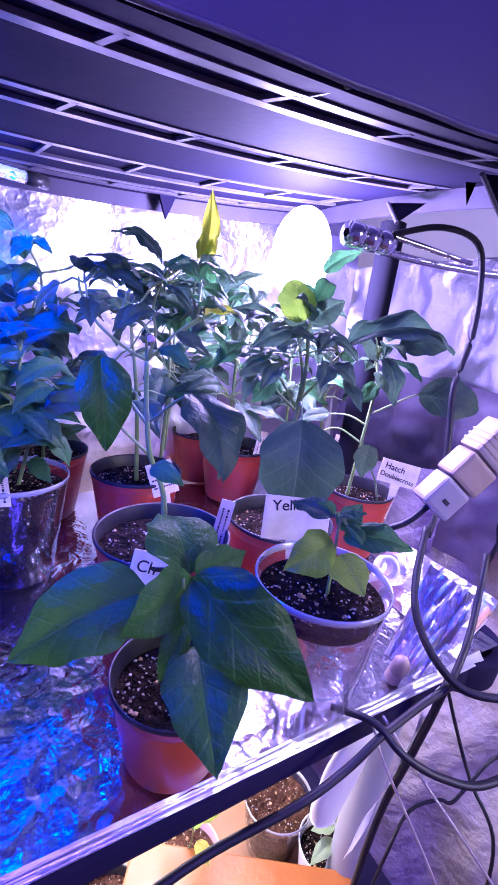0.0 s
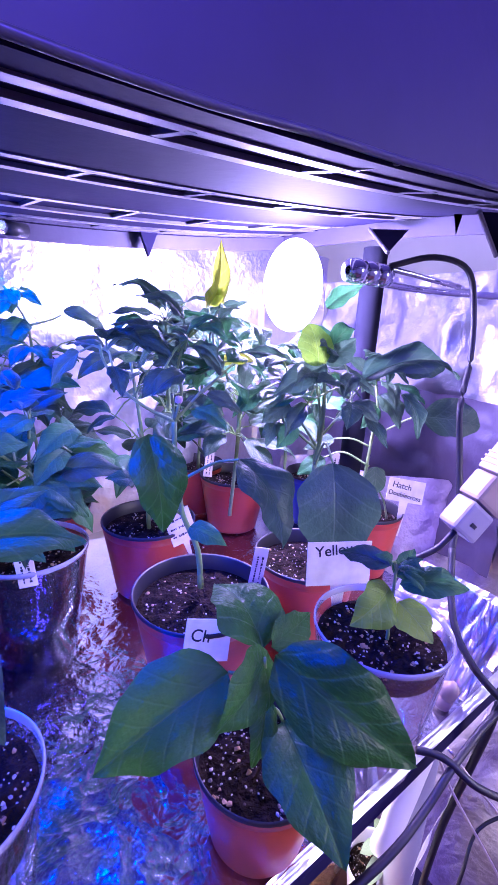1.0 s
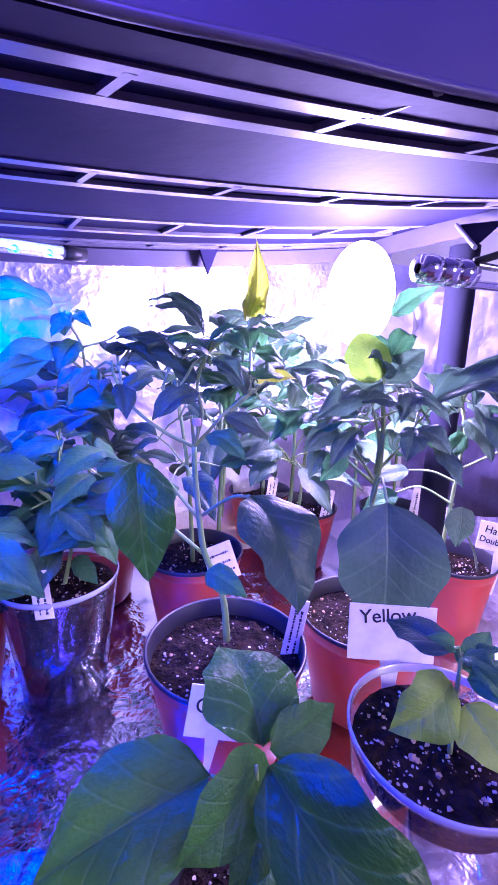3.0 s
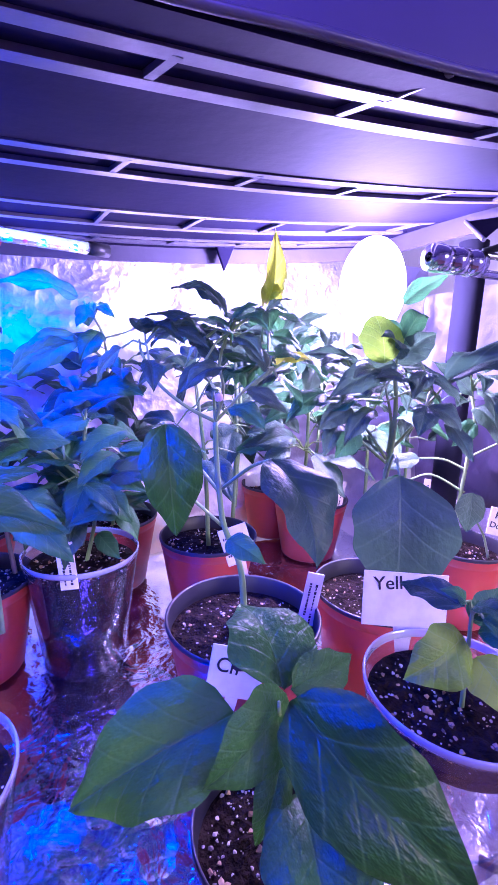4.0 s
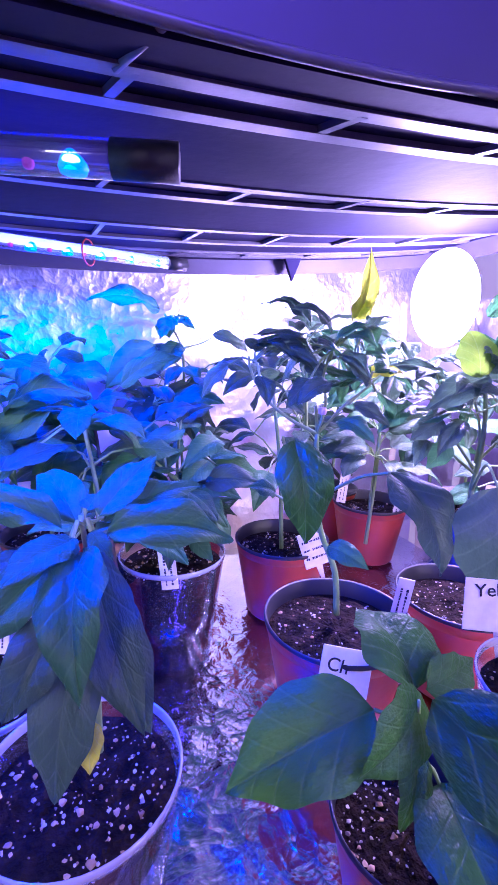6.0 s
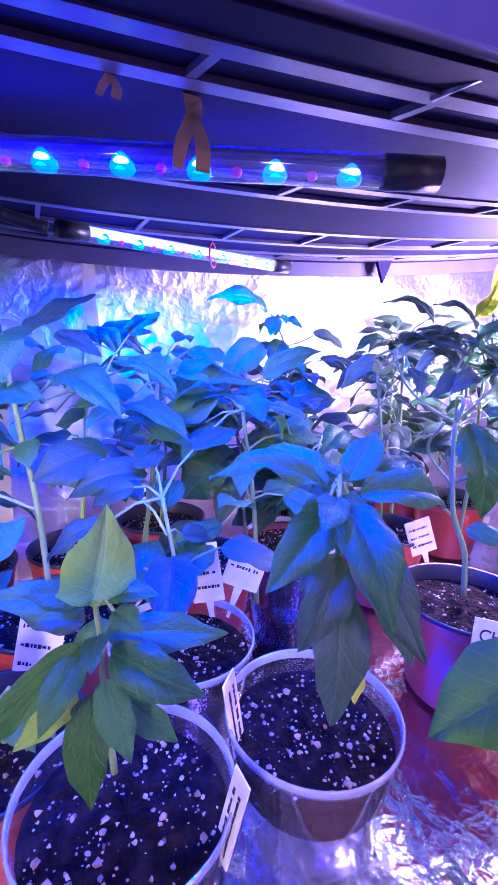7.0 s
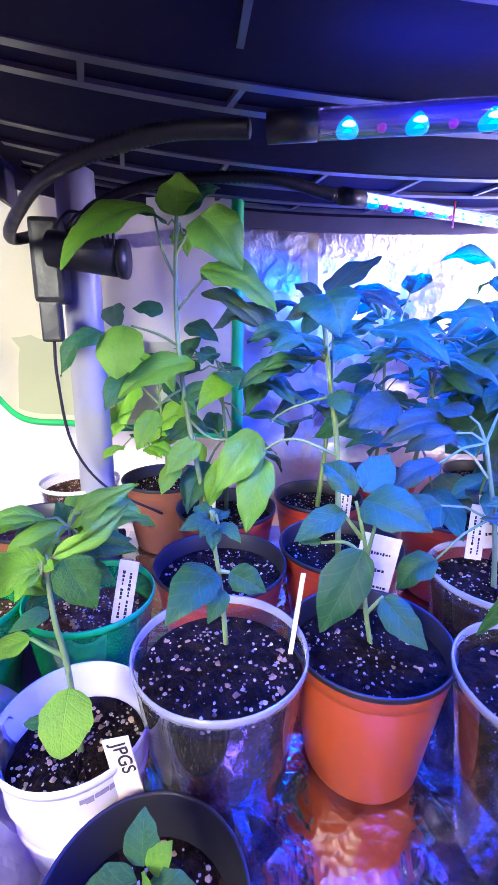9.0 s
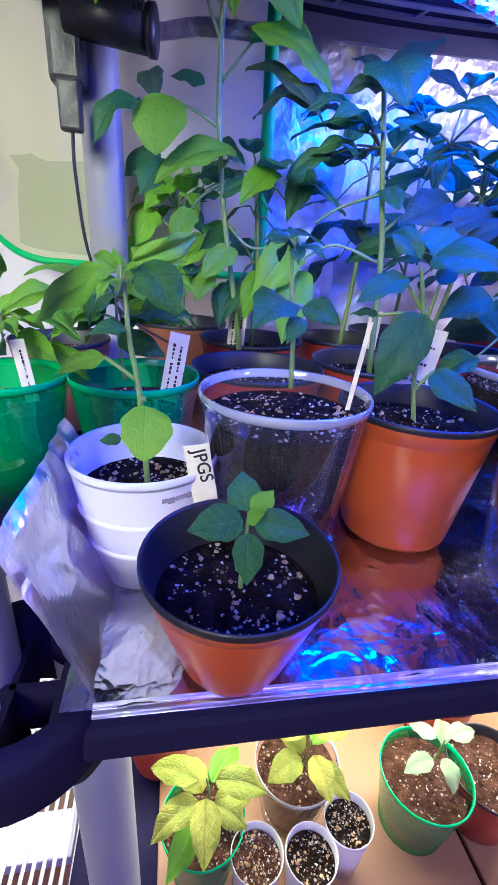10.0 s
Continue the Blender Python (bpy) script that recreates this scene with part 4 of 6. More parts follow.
stem(p, 0.0018, M_STEM, (0.099, 0.585, 0.283), (0.068, 0.585, 0.307), (0.063, 0.585, 0.312))
stem(p, 0.0018, M_STEM, (0.098, 0.585, 0.309), (0.121, 0.585, 0.316), (0.134, 0.584, 0.323))
leaf(p, (0.07, 0.585, 0.351), (-0.009, 0.566, 0.357), 0.035, "g", 0.5)
leaf(p, (0.065, 0.585, 0.312), (0.006, 0.566, 0.262), 0.043, "g", 0.85)
leaf(p, (0.078, 0.585, 0.345), (0.08, 0.575, 0.32), 0.025, "g", 0.8)
leaf(p, (0.134, 0.584, 0.327), (0.185, 0.584, 0.304), 0.017, "d", 0.5)
leaf(p, (0.099, 0.585, 0.25), (0.032, 0.565, 0.217), 0.036, "d", 0.7)
leaf(p, (0.102, 0.585, 0.27), (0.132, 0.584, 0.25), 0.028, "d", 0.7)
leaf(p, (0.092, 0.585, 0.315), (0.069, 0.565, 0.282), 0.031, "g", 0.6)
leaf(p, (0.109, 0.585, 0.25), (0.122, 0.565, 0.218), 0.032, "d", 0.7)
tuft(p, (0.081, 0.585, 0.342), 6, 0.025, 0.025, "g")
tuft(p, (0.116, 0.585, 0.277), 8, 0.04, 0.05, "d")
tuft(p, (0.059, 0.565, 0.245), 6, 0.05, 0.05, "d")
p = pepper((0.061, 0.452, 0.116), "bushy pepper plant with many narrow leaves in a cup")
stem(p, 0.0026, M_STEM, (0.061, 0.452, 0.116), (0.065, 0.452, 0.161), (0.065, 0.452, 0.204), (0.069, 0.452, 0.245))
stem(p, 0.0018, M_STEM, (0.064, 0.452, 0.166), (0.043, 0.452, 0.189))
stem(p, 0.0018, M_STEM, (0.065, 0.452, 0.177), (0.092, 0.453, 0.202))
leaf(p, (0.091, 0.433, 0.206), (0.058, 0.402, 0.187), 0.02, "g", 0.5)
leaf(p, (0.074, 0.432, 0.134), (0.09, 0.412, 0.116), 0.019, "g", 0.8)
leaf(p, (0.1, 0.423, 0.156), (0.05, 0.392, 0.16), 0.017, "g", 0.5)
leaf(p, (0.069, 0.452, 0.234), (0.03, 0.421, 0.217), 0.026, "g", 0.4)
leaf(p, (0.069, 0.452, 0.24), (0.101, 0.453, 0.255), 0.021, "d", 0.4)
leaf(p, (0.101, 0.433, 0.226), (0.061, 0.402, 0.21), 0.022, "g", 0.5)
tuft(p, (0.061, 0.452, 0.161), 12, 0.045, 0.05, "d")
tuft(p, (0.068, 0.452, 0.224), 9, 0.04, 0.045, "d")
tuft(p, (0.05, 0.422, 0.201), 7, 0.05, 0.05, "g")
p = pepper((-0.013, 0.239, 0.118), "pepper plant with a whorl of long drooping leaves")
stem(p, 0.0026, M_STEM, (-0.013, 0.239, 0.118), (-0.013, 0.239, 0.171), (-0.014, 0.239, 0.213), (-0.016, 0.239, 0.236))
for tip, wide, code, face in (((-0.075, 0.258, 0.236), 0.022, "g", 0.3), ((0.052, 0.240, 0.216), 0.026, "g", 0.45), ((-0.058, 0.222, 0.192), 0.024, "g", 0.6), ((-0.018, 0.186, 0.190), 0.027, "g", 0.7),
                              ((0.003, 0.190, 0.168), 0.027, "d", 0.8), ((0.019, 0.262, 0.255), 0.02, "g", 0.35), ((-0.034, 0.290, 0.243), 0.02, "g", 0.3), ((0.041, 0.262, 0.238), 0.02, "g", 0.4), ((-0.041, 0.205, 0.226), 0.022, "g", 0.55)):
    top = Vector((-0.015, 0.238, 0.229)) + (Vector(tip) - Vector((-0.015, 0.238, 0.229))).normalized() * 0.009
    leaf(p, top, tip, wide * 0.66, code, face)
leaf(p, (-0.020, 0.226, 0.188), (-0.030, 0.207, 0.131), 0.019, "d", 0.9, 0)
leaf(p, (-0.014, 0.219, 0.153), (-0.017, 0.209, 0.138), 0.011, "y", 0.8)
leaf(p, (-0.004, 0.226, 0.205), (0.006, 0.200, 0.158), 0.015, "d", 0.85)
leaf(p, (-0.022, 0.224, 0.205), (-0.046, 0.212, 0.168), 0.018, "d", 0.7)
tuft(p, (-0.015, 0.239, 0.232), 6, 0.022, 0.012, "g")
tuft(p, (-0.015, 0.236, 0.190), 4, 0.024, 0.012, "d")
p = pepper((-0.122, 0.225, 0.117), "stocky pepper plant crowned by a pale upright leaf")
stem(p, 0.0026, M_STEM, (-0.122, 0.225, 0.117), (-0.125, 0.227, 0.155), (-0.126, 0.227, 0.183), (-0.129, 0.228, 0.208))
blade(p, (-0.129, 0.226, 0.196), (-0.1215, 0.219, 0.238), (-0.137, 0.215, 0.222), (-0.112, 0.222, 0.217), "p", 1)
for a, b, wide, code, face in (((-0.131, 0.227, 0.194), (-0.166, 0.226, 0.203), 0.020, "g", 0.45), ((-0.124, 0.222, 0.185), (-0.074, 0.222, 0.176), 0.021, "g", 0.45), ((-0.132, 0.220, 0.184), (-0.171, 0.214, 0.148), 0.017, "e", 0.7), ((-0.122, 0.218, 0.180), (-0.088, 0.202, 0.165), 0.023, "g", 0.6),
                               ((-0.129, 0.212, 0.168), (-0.130, 0.198, 0.132), 0.022, "e", 0.9), ((-0.132, 0.214, 0.182), (-0.145, 0.196, 0.168), 0.020, "g", 0.7), ((-0.124, 0.211, 0.174), (-0.116, 0.194, 0.152), 0.018, "g", 0.75), ((-0.134, 0.216, 0.166), (-0.155, 0.206, 0.156), 0.014, "p", 0.6),
                               ((-0.128, 0.232, 0.192), (-0.102, 0.245, 0.208), 0.016, "g", 0.5), ((-0.131, 0.230, 0.186), (-0.158, 0.240, 0.190), 0.018, "d", 0.5), ((-0.126, 0.214, 0.190), (-0.128, 0.196, 0.188), 0.017, "g", 0.6), ((-0.118, 0.216, 0.162), (-0.098, 0.206, 0.144), 0.016, "g", 0.7)):
    leaf(p, a, b, wide * 0.56, code, face)
tuft(p, (-0.126, 0.225, 0.196), 5, 0.02, 0.012, "g")
p = pepper((-0.179, 0.295, 0.074), "young pepper plant with blue-lit leaves in an orange pot")
stem(p, 0.0026, M_STEM, (-0.179, 0.295, 0.074), (-0.185, 0.298, 0.11), (-0.186, 0.298, 0.139), (-0.191, 0.3, 0.163), (-0.194, 0.302, 0.175))
stem(p, 0.0018, M_STEM, (-0.186, 0.298, 0.139), (-0.182, 0.297, 0.166))
stem(p, 0.0018, M_STEM, (-0.183, 0.297, 0.101), (-0.175, 0.294, 0.114))
stem(p, 0.0018, M_STEM, (-0.185, 0.298, 0.136), (-0.197, 0.303, 0.147), (-0.212, 0.309, 0.145))
stem(p, 0.0018, M_STEM, (-0.189, 0.3, 0.151), (-0.201, 0.304, 0.167))
leaf(p, (-0.194, 0.291, 0.18), (-0.169, 0.258, 0.175), 0.031, "g", 0.55)
leaf(p, (-0.195, 0.302, 0.178), (-0.208, 0.329, 0.192), 0.02, "g", 0.6)
leaf(p, (-0.191, 0.3, 0.182), (-0.166, 0.322, 0.199), 0.024, "g", 0.6)
leaf(p, (-0.2, 0.304, 0.168), (-0.233, 0.296, 0.153), 0.018, "g", 0.5)
leaf(p, (-0.192, 0.29, 0.149), (-0.219, 0.28, 0.102), 0.031, "g", 0.8)
leaf(p, (-0.175, 0.294, 0.113), (-0.159, 0.265, 0.097), 0.022, "g", 0.7)
leaf(p, (-0.196, 0.292, 0.111), (-0.204, 0.284, 0.111), 0.007, "g", 0.6)
leaf(p, (-0.183, 0.297, 0.166), (-0.171, 0.303, 0.177), 0.013, "g", 0.5)
leaf(p, (-0.212, 0.309, 0.145), (-0.228, 0.316, 0.144), 0.005, "g", 0.5)
p = pepper((-0.275, 0.268, 0.109), "small pepper plant with thin stem in a clear cup")
stem(p, 0.0026, M_STEM, (-0.275, 0.268, 0.109), (-0.277, 0.268, 0.139), (-0.281, 0.268, 0.17), (-0.282, 0.268, 0.183))
stem(p, 0.0018, M_STEM, (-0.278, 0.268, 0.153), (-0.273, 0.268, 0.152))
leaf(p, (-0.282, 0.268, 0.155), (-0.304, 0.237, 0.146), 0.024, "g", 0.7)
leaf(p, (-0.273, 0.268, 0.152), (-0.255, 0.259, 0.145), 0.016, "g", 0.6)
leaf(p, (-0.276, 0.258, 0.148), (-0.285, 0.248, 0.137), 0.011, "g", 0.8)
leaf(p, (-0.282, 0.268, 0.179), (-0.298, 0.257, 0.182), 0.012, "g", 0.5)
leaf(p, (-0.281, 0.268, 0.18), (-0.273, 0.288, 0.176), 0.01, "g", 0.5)
leaf(p, (-0.281, 0.258, 0.185), (-0.288, 0.247, 0.183), 0.01, "g", 0.6)
tuft(p, (-0.281, 0.268, 0.181), 4, 0.016, 0.01, "g")
p = pepper((-0.278, 0.45, 0.085), "very tall thin pepper plant reaching the upper deck")
stem(p, 0.0026, M_STEM, (-0.278, 0.45, 0.085), (-0.281, 0.446, 0.109), (-0.29, 0.446, 0.159), (-0.298, 0.447, 0.208), (-0.304, 0.447, 0.27), (-0.304, 0.447, 0.315), (-0.303, 0.447, 0.344), (-0.302, 0.447, 0.362))
stem(p, 0.0017, M_STEM, (-0.304, 0.447, 0.315), (-0.314, 0.448, 0.337), (-0.32, 0.448, 0.366))
stem(p, 0.0017, M_STEM, (-0.304, 0.447, 0.334), (-0.289, 0.446, 0.357), (-0.283, 0.446, 0.363))
stem(p, 0.0017, M_STEM, (-0.303, 0.447, 0.291), (-0.289, 0.446, 0.308), (-0.279, 0.446, 0.319))
stem(p, 0.0017, M_STEM, (-0.303, 0.447, 0.262), (-0.319, 0.448, 0.271), (-0.342, 0.45, 0.278))
stem(p, 0.0017, M_STEM, (-0.301, 0.447, 0.235), (-0.293, 0.447, 0.247))
stem(p, 0.0017, M_STEM, (-0.296, 0.447, 0.198), (-0.273, 0.445, 0.18), (-0.235, 0.443, 0.186))
stem(p, 0.0017, M_STEM, (-0.3, 0.447, 0.226), (-0.316, 0.448, 0.216), (-0.325, 0.449, 0.206))
leaf(p, (-0.32, 0.448, 0.368), (-0.389, 0.423, 0.32), 0.052, "l", 0.45)
leaf(p, (-0.302, 0.447, 0.362), (-0.299, 0.447, 0.394), 0.041, "l", 0.85)
leaf(p, (-0.298, 0.447, 0.362), (-0.267, 0.455, 0.387), 0.029, "g", 0.5)
leaf(p, (-0.283, 0.446, 0.363), (-0.251, 0.424, 0.321), 0.046, "l", 0.7)
leaf(p, (-0.284, 0.446, 0.323), (-0.221, 0.432, 0.289), 0.025, "l", 0.5)
leaf(p, (-0.283, 0.446, 0.316), (-0.263, 0.445, 0.326), 0.021, "g", 0.5)
leaf(p, (-0.346, 0.44, 0.278), (-0.352, 0.42, 0.237), 0.039, "l", 0.95, 5)
leaf(p, (-0.29, 0.446, 0.249), (-0.354, 0.43, 0.221), 0.024, "l", 0.5)
leaf(p, (-0.315, 0.448, 0.289), (-0.341, 0.45, 0.292), 0.021, "g", 0.5)
leaf(p, (-0.355, 0.451, 0.294), (-0.35, 0.44, 0.274), 0.022, "d", 0.8)
leaf(p, (-0.362, 0.441, 0.272), (-0.395, 0.423, 0.239), 0.021, "g", 0.5)
leaf(p, (-0.346, 0.45, 0.239), (-0.364, 0.431, 0.21), 0.027, "g", 0.7)
leaf(p, (-0.235, 0.443, 0.186), (-0.275, 0.415, 0.14), 0.038, "l", 0.8)
leaf(p, (-0.23, 0.432, 0.165), (-0.249, 0.404, 0.107), 0.028, "l", 0.85)
leaf(p, (-0.325, 0.449, 0.206), (-0.34, 0.43, 0.175), 0.024, "l", 0.7)
leaf(p, (-0.288, 0.446, 0.179), (-0.317, 0.428, 0.153), 0.025, "l", 0.7)
leaf(p, (-0.301, 0.447, 0.217), (-0.265, 0.445, 0.229), 0.021, "g", 0.5)
leaf(p, (-0.256, 0.444, 0.238), (-0.288, 0.426, 0.211), 0.027, "l", 0.6)
leaf(p, (-0.226, 0.462, 0.246), (-0.245, 0.443, 0.202), 0.026, "g", 0.8)
leaf(p, (-0.307, 0.447, 0.158), (-0.321, 0.428, 0.135), 0.02, "l", 0.7)
leaf(p, (-0.261, 0.444, 0.161), (-0.28, 0.426, 0.122), 0.022, "l", 0.7)
tuft(p, (-0.302, 0.447, 0.356), 4, 0.022, 0.014, "l")
p = pepper((-0.328, 0.6, 0.085), "leafy pepper plant in front of the cream curtain")
stem(p, 0.0026, M_STEM, (-0.328, 0.6, 0.085), (-0.329, 0.6, 0.134), (-0.335, 0.6, 0.202), (-0.341, 0.6, 0.246))
stem(p, 0.0017, M_STEM, (-0.335, 0.6, 0.188), (-0.359, 0.6, 0.213))
stem(p, 0.0017, M_STEM, (-0.335, 0.6, 0.202), (-0.306, 0.6, 0.242))
leaf(p, (-0.341, 0.6, 0.246), (-0.371, 0.59, 0.212), 0.035, "l", 0.6)
leaf(p, (-0.359, 0.6, 0.213), (-0.384, 0.59, 0.173), 0.035, "l", 0.7)
leaf(p, (-0.306, 0.6, 0.242), (-0.282, 0.6, 0.268), 0.028, "g", 0.5)
leaf(p, (-0.354, 0.6, 0.269), (-0.391, 0.59, 0.241), 0.035, "g", 0.6)
leaf(p, (-0.303, 0.6, 0.191), (-0.332, 0.59, 0.156), 0.035, "l", 0.7)
leaf(p, (-0.372, 0.6, 0.186), (-0.397, 0.59, 0.145), 0.031, "l", 0.7)
leaf(p, (-0.336, 0.6, 0.161), (-0.363, 0.59, 0.133), 0.028, "l", 0.6)
leaf(p, (-0.302, 0.6, 0.279), (-0.262, 0.59, 0.263), 0.031, "g", 0.5)
tuft(p, (-0.335, 0.6, 0.215), 14, 0.036, 0.045, "l")
tuft(p, (-0.36, 0.59, 0.15), 10, 0.034, 0.045, "l")
tuft(p, (-0.294, 0.6, 0.164), 12, 0.035, 0.045, "l")
tuft(p, (-0.28, 0.6, 0.244), 6, 0.035, 0.04, "g")
p = pepper((-0.166, 0.404, 0.082), "pepper plant with large ribbed leaves lit deep blue")
stem(p, 0.0026, M_STEM, (-0.166, 0.404, 0.082), (-0.172, 0.405, 0.174), (-0.18, 0.408, 0.228), (-0.189, 0.411, 0.288), (-0.192, 0.412, 0.3))
stem(p, 0.0018, M_STEM, (-0.173, 0.406, 0.199), (-0.155, 0.4, 0.215), (-0.131, 0.392, 0.221))
stem(p, 0.0018, M_STEM, (-0.172, 0.405, 0.174), (-0.209, 0.418, 0.186), (-0.24, 0.428, 0.169))
stem(p, 0.0018, M_STEM, (-0.18, 0.408, 0.224), (-0.209, 0.418, 0.213), (-0.226, 0.424, 0.201))
stem(p, 0.0018, M_STEM, (-0.177, 0.407, 0.25), (-0.161, 0.402, 0.268), (-0.154, 0.399, 0.276))
leaf(p, (-0.188, 0.411, 0.303), (-0.184, 0.378, 0.272), 0.05, "g", 0.7)
leaf(p, (-0.154, 0.399, 0.275), (-0.112, 0.353, 0.252), 0.025, "g", 0.35)
leaf(p, (-0.199, 0.415, 0.247), (-0.239, 0.407, 0.245), 0.018, "g", 0.5)
leaf(p, (-0.219, 0.442, 0.282), (-0.276, 0.462, 0.276), 0.022, "d", 0.5)
leaf(p, (-0.19, 0.411, 0.288), (-0.22, 0.411, 0.283), 0.019, "d", 0.6)
leaf(p, (-0.13, 0.391, 0.221), (-0.172, 0.384, 0.203), 0.038, "d", 0.6)
leaf(p, (-0.093, 0.379, 0.205), (-0.15, 0.377, 0.191), 0.026, "d", 0.5)
leaf(p, (-0.176, 0.407, 0.228), (-0.173, 0.385, 0.212), 0.021, "g", 0.7)
leaf(p, (-0.192, 0.412, 0.299), (-0.207, 0.438, 0.313), 0.013, "d", 0.5)
leaf(p, (-0.156, 0.421, 0.305), (-0.123, 0.41, 0.289), 0.018, "d", 0.5)
leaf(p, (-0.179, 0.439, 0.305), (-0.127, 0.453, 0.339), 0.021, "d", 0.35)
leaf(p, (-0.283, 0.464, 0.307), (-0.224, 0.423, 0.266), 0.015, "d", 0.4)
leaf(p, (-0.184, 0.399, 0.268), (-0.16, 0.38, 0.258), 0.016, "g", 0.5)
leaf(p, (-0.185, 0.41, 0.263), (-0.237, 0.406, 0.263), 0.018, "g", 0.4)
tuft(p, (-0.185, 0.41, 0.254), 8, 0.045, 0.05, "g")
tuft(p, (-0.129, 0.412, 0.262), 8, 0.05, 0.06, "g")
p = pepper((0.006, 0.437, 0.105), "pepper plant with a dark purple stem and wide leaves")
stem(p, 0.0026, M_STEM_DARK, (0.006, 0.437, 0.105), (0.001, 0.44, 0.151), (-0.005, 0.444, 0.217), (-0.01, 0.447, 0.259))
stem(p, 0.0018, M_STEM_DARK, (-0.005, 0.443, 0.206), (-0.026, 0.457, 0.209))
stem(p, 0.0018, M_STEM_DARK, (-0.005, 0.444, 0.211), (0.018, 0.429, 0.224))
leaf(p, (-0.011, 0.435, 0.208), (-0.059, 0.431, 0.167), 0.065, "g", 0.7)
leaf(p, (-0.01, 0.447, 0.227), (-0.061, 0.444, 0.191), 0.033, "g", 0.5)
leaf(p, (-0.001, 0.441, 0.217), (0.029, 0.41, 0.212), 0.028, "d", 0.5)
leaf(p, (-0.01, 0.447, 0.253), (-0.073, 0.464, 0.257), 0.022, "g", 0.25)
leaf(p, (-0.014, 0.438, 0.249), (-0.051, 0.438, 0.224), 0.027, "d", 0.5)
leaf(p, (-0.01, 0.447, 0.256), (0.021, 0.426, 0.265), 0.025, "d", 0.3)
leaf(p, (-0.032, 0.425, 0.13), (-0.091, 0.428, 0.114), 0.044, "d", 0.7)
leaf(p, (-0.003, 0.443, 0.238), (0.014, 0.407, 0.243), 0.025, "g", 0.4)
tuft(p, (-0.009, 0.446, 0.248), 12, 0.045, 0.035, "d")
tuft(p, (0.007, 0.436, 0.207), 6, 0.05, 0.05, "d")
p = pepper((-0.353, 0.262, 0.051), "lime green pepper plant with a round lower leaf")
stem(p, 0.0026, M_STEM, (-0.3535, 0.261, 0.051), (-0.3562, 0.262, 0.107), (-0.3599, 0.262, 0.134), (-0.3612, 0.262, 0.165))
petiole(p, (-0.357, 0.262, 0.113), (-0.366, 0.261, 0.121), (-0.372, 0.262, 0.125))
petiole(p, (-0.356, 0.261, 0.100), (-0.354, 0.257, 0.106), (-0.353, 0.253, 0.106))
blade(p, (-0.3528, 0.2515, 0.1035), (-0.3530, 0.2315, 0.0830), (-0.3632, 0.2345, 0.0955), (-0.3424, 0.2365, 0.0955), "l", 5)
blade(p, (-0.3584, 0.263, 0.168), (-0.3255, 0.290, 0.1833), (-0.3404, 0.280, 0.185), (-0.3454, 0.275, 0.1707), "l", 1)
blade(p, (-0.3674, 0.263, 0.1635), (-0.4095, 0.285, 0.1363), (-0.3938, 0.280, 0.1618), (-0.3855, 0.266, 0.1508), "l", 2)
blade(p, (-0.3522, 0.260, 0.1685), (-0.3362, 0.250, 0.1473), (-0.3545, 0.252, 0.1577), (-0.3373, 0.258, 0.1658), "e", 0)
leaf(p, (-0.3642, 0.262, 0.165), (-0.3751, 0.270, 0.1712), 0.008, "l", 0.6, 3)
leaf(p, (-0.362, 0.262, 0.1396), (-0.3761, 0.250, 0.138), 0.009, "g", 0.7)
leaf(p, (-0.372, 0.262, 0.1251), (-0.3939, 0.255, 0.1181), 0.012, "l", 0.5)
leaf(p, (-0.3619, 0.262, 0.1652), (-0.3651, 0.262, 0.174), 0.006, "l", 0.6)
leaf(p, (-0.360, 0.261, 0.166), (-0.354, 0.252, 0.1677), 0.007, "l", 0.6)
leaf(p, (-0.365, 0.251, 0.086), (-0.376, 0.251, 0.085), 0.007, "g", 0.6)
leaf(p, (-0.358, 0.264, 0.160), (-0.345, 0.270, 0.158), 0.010, "g", 0.5)
tuft(p, (-0.361, 0.262, 0.165), 3, 0.013, 0.007, "l")
p = pepper((-0.311, 0.186, 0.045), "tiny pepper seedling with four pointed leaves")
stem(p, 0.0026, M_STEM, (-0.311, 0.186, 0.045), (-0.311, 0.185, 0.066), (-0.310, 0.184, 0.082))
leaf(p, (-0.3125, 0.183, 0.081), (-0.334, 0.180, 0.079), 0.016, "g", 0.6, 2)
leaf(p, (-0.3105, 0.186, 0.083), (-0.311, 0.199, 0.094), 0.015, "g", 0.6, 0)
leaf(p, (-0.3085, 0.184, 0.084), (-0.300, 0.188, 0.091), 0.010, "l", 0.6, 2)
leaf(p, (-0.308, 0.182, 0.081), (-0.287, 0.176, 0.078), 0.014, "g", 0.5, 4)
leaf(p, (-0.3105, 0.180, 0.077), (-0.312, 0.169, 0.061), 0.013, "g", 0.8, 0)
leaf(p, (-0.3105, 0.183, 0.082), (-0.306, 0.176, 0.088), 0.007, "l", 0.6, 2)
p = pepper((-0.454, 0.344, 0.104), "pale green seedling in a green cup")
stem(p, 0.0026, M_STEM, (-0.454, 0.344, 0.104), (-0.448, 0.347, 0.127))
leaf(p, (-0.447, 0.347, 0.127), (-0.477, 0.334, 0.136), 0.013, "l", 0.4)
leaf(p, (-0.447, 0.347, 0.129), (-0.404, 0.365, 0.143), 0.017, "l", 0.4)
leaf(p, (-0.448, 0.347, 0.125), (-0.459, 0.331, 0.117), 0.01, "l", 0.5)
tuft(p, (-0.448, 0.347, 0.129), 11, 0.034, 0.034, "l")
p = pepper((-0.373, 0.349, 0.089), "pale green pepper plant in a green rimmed cup")
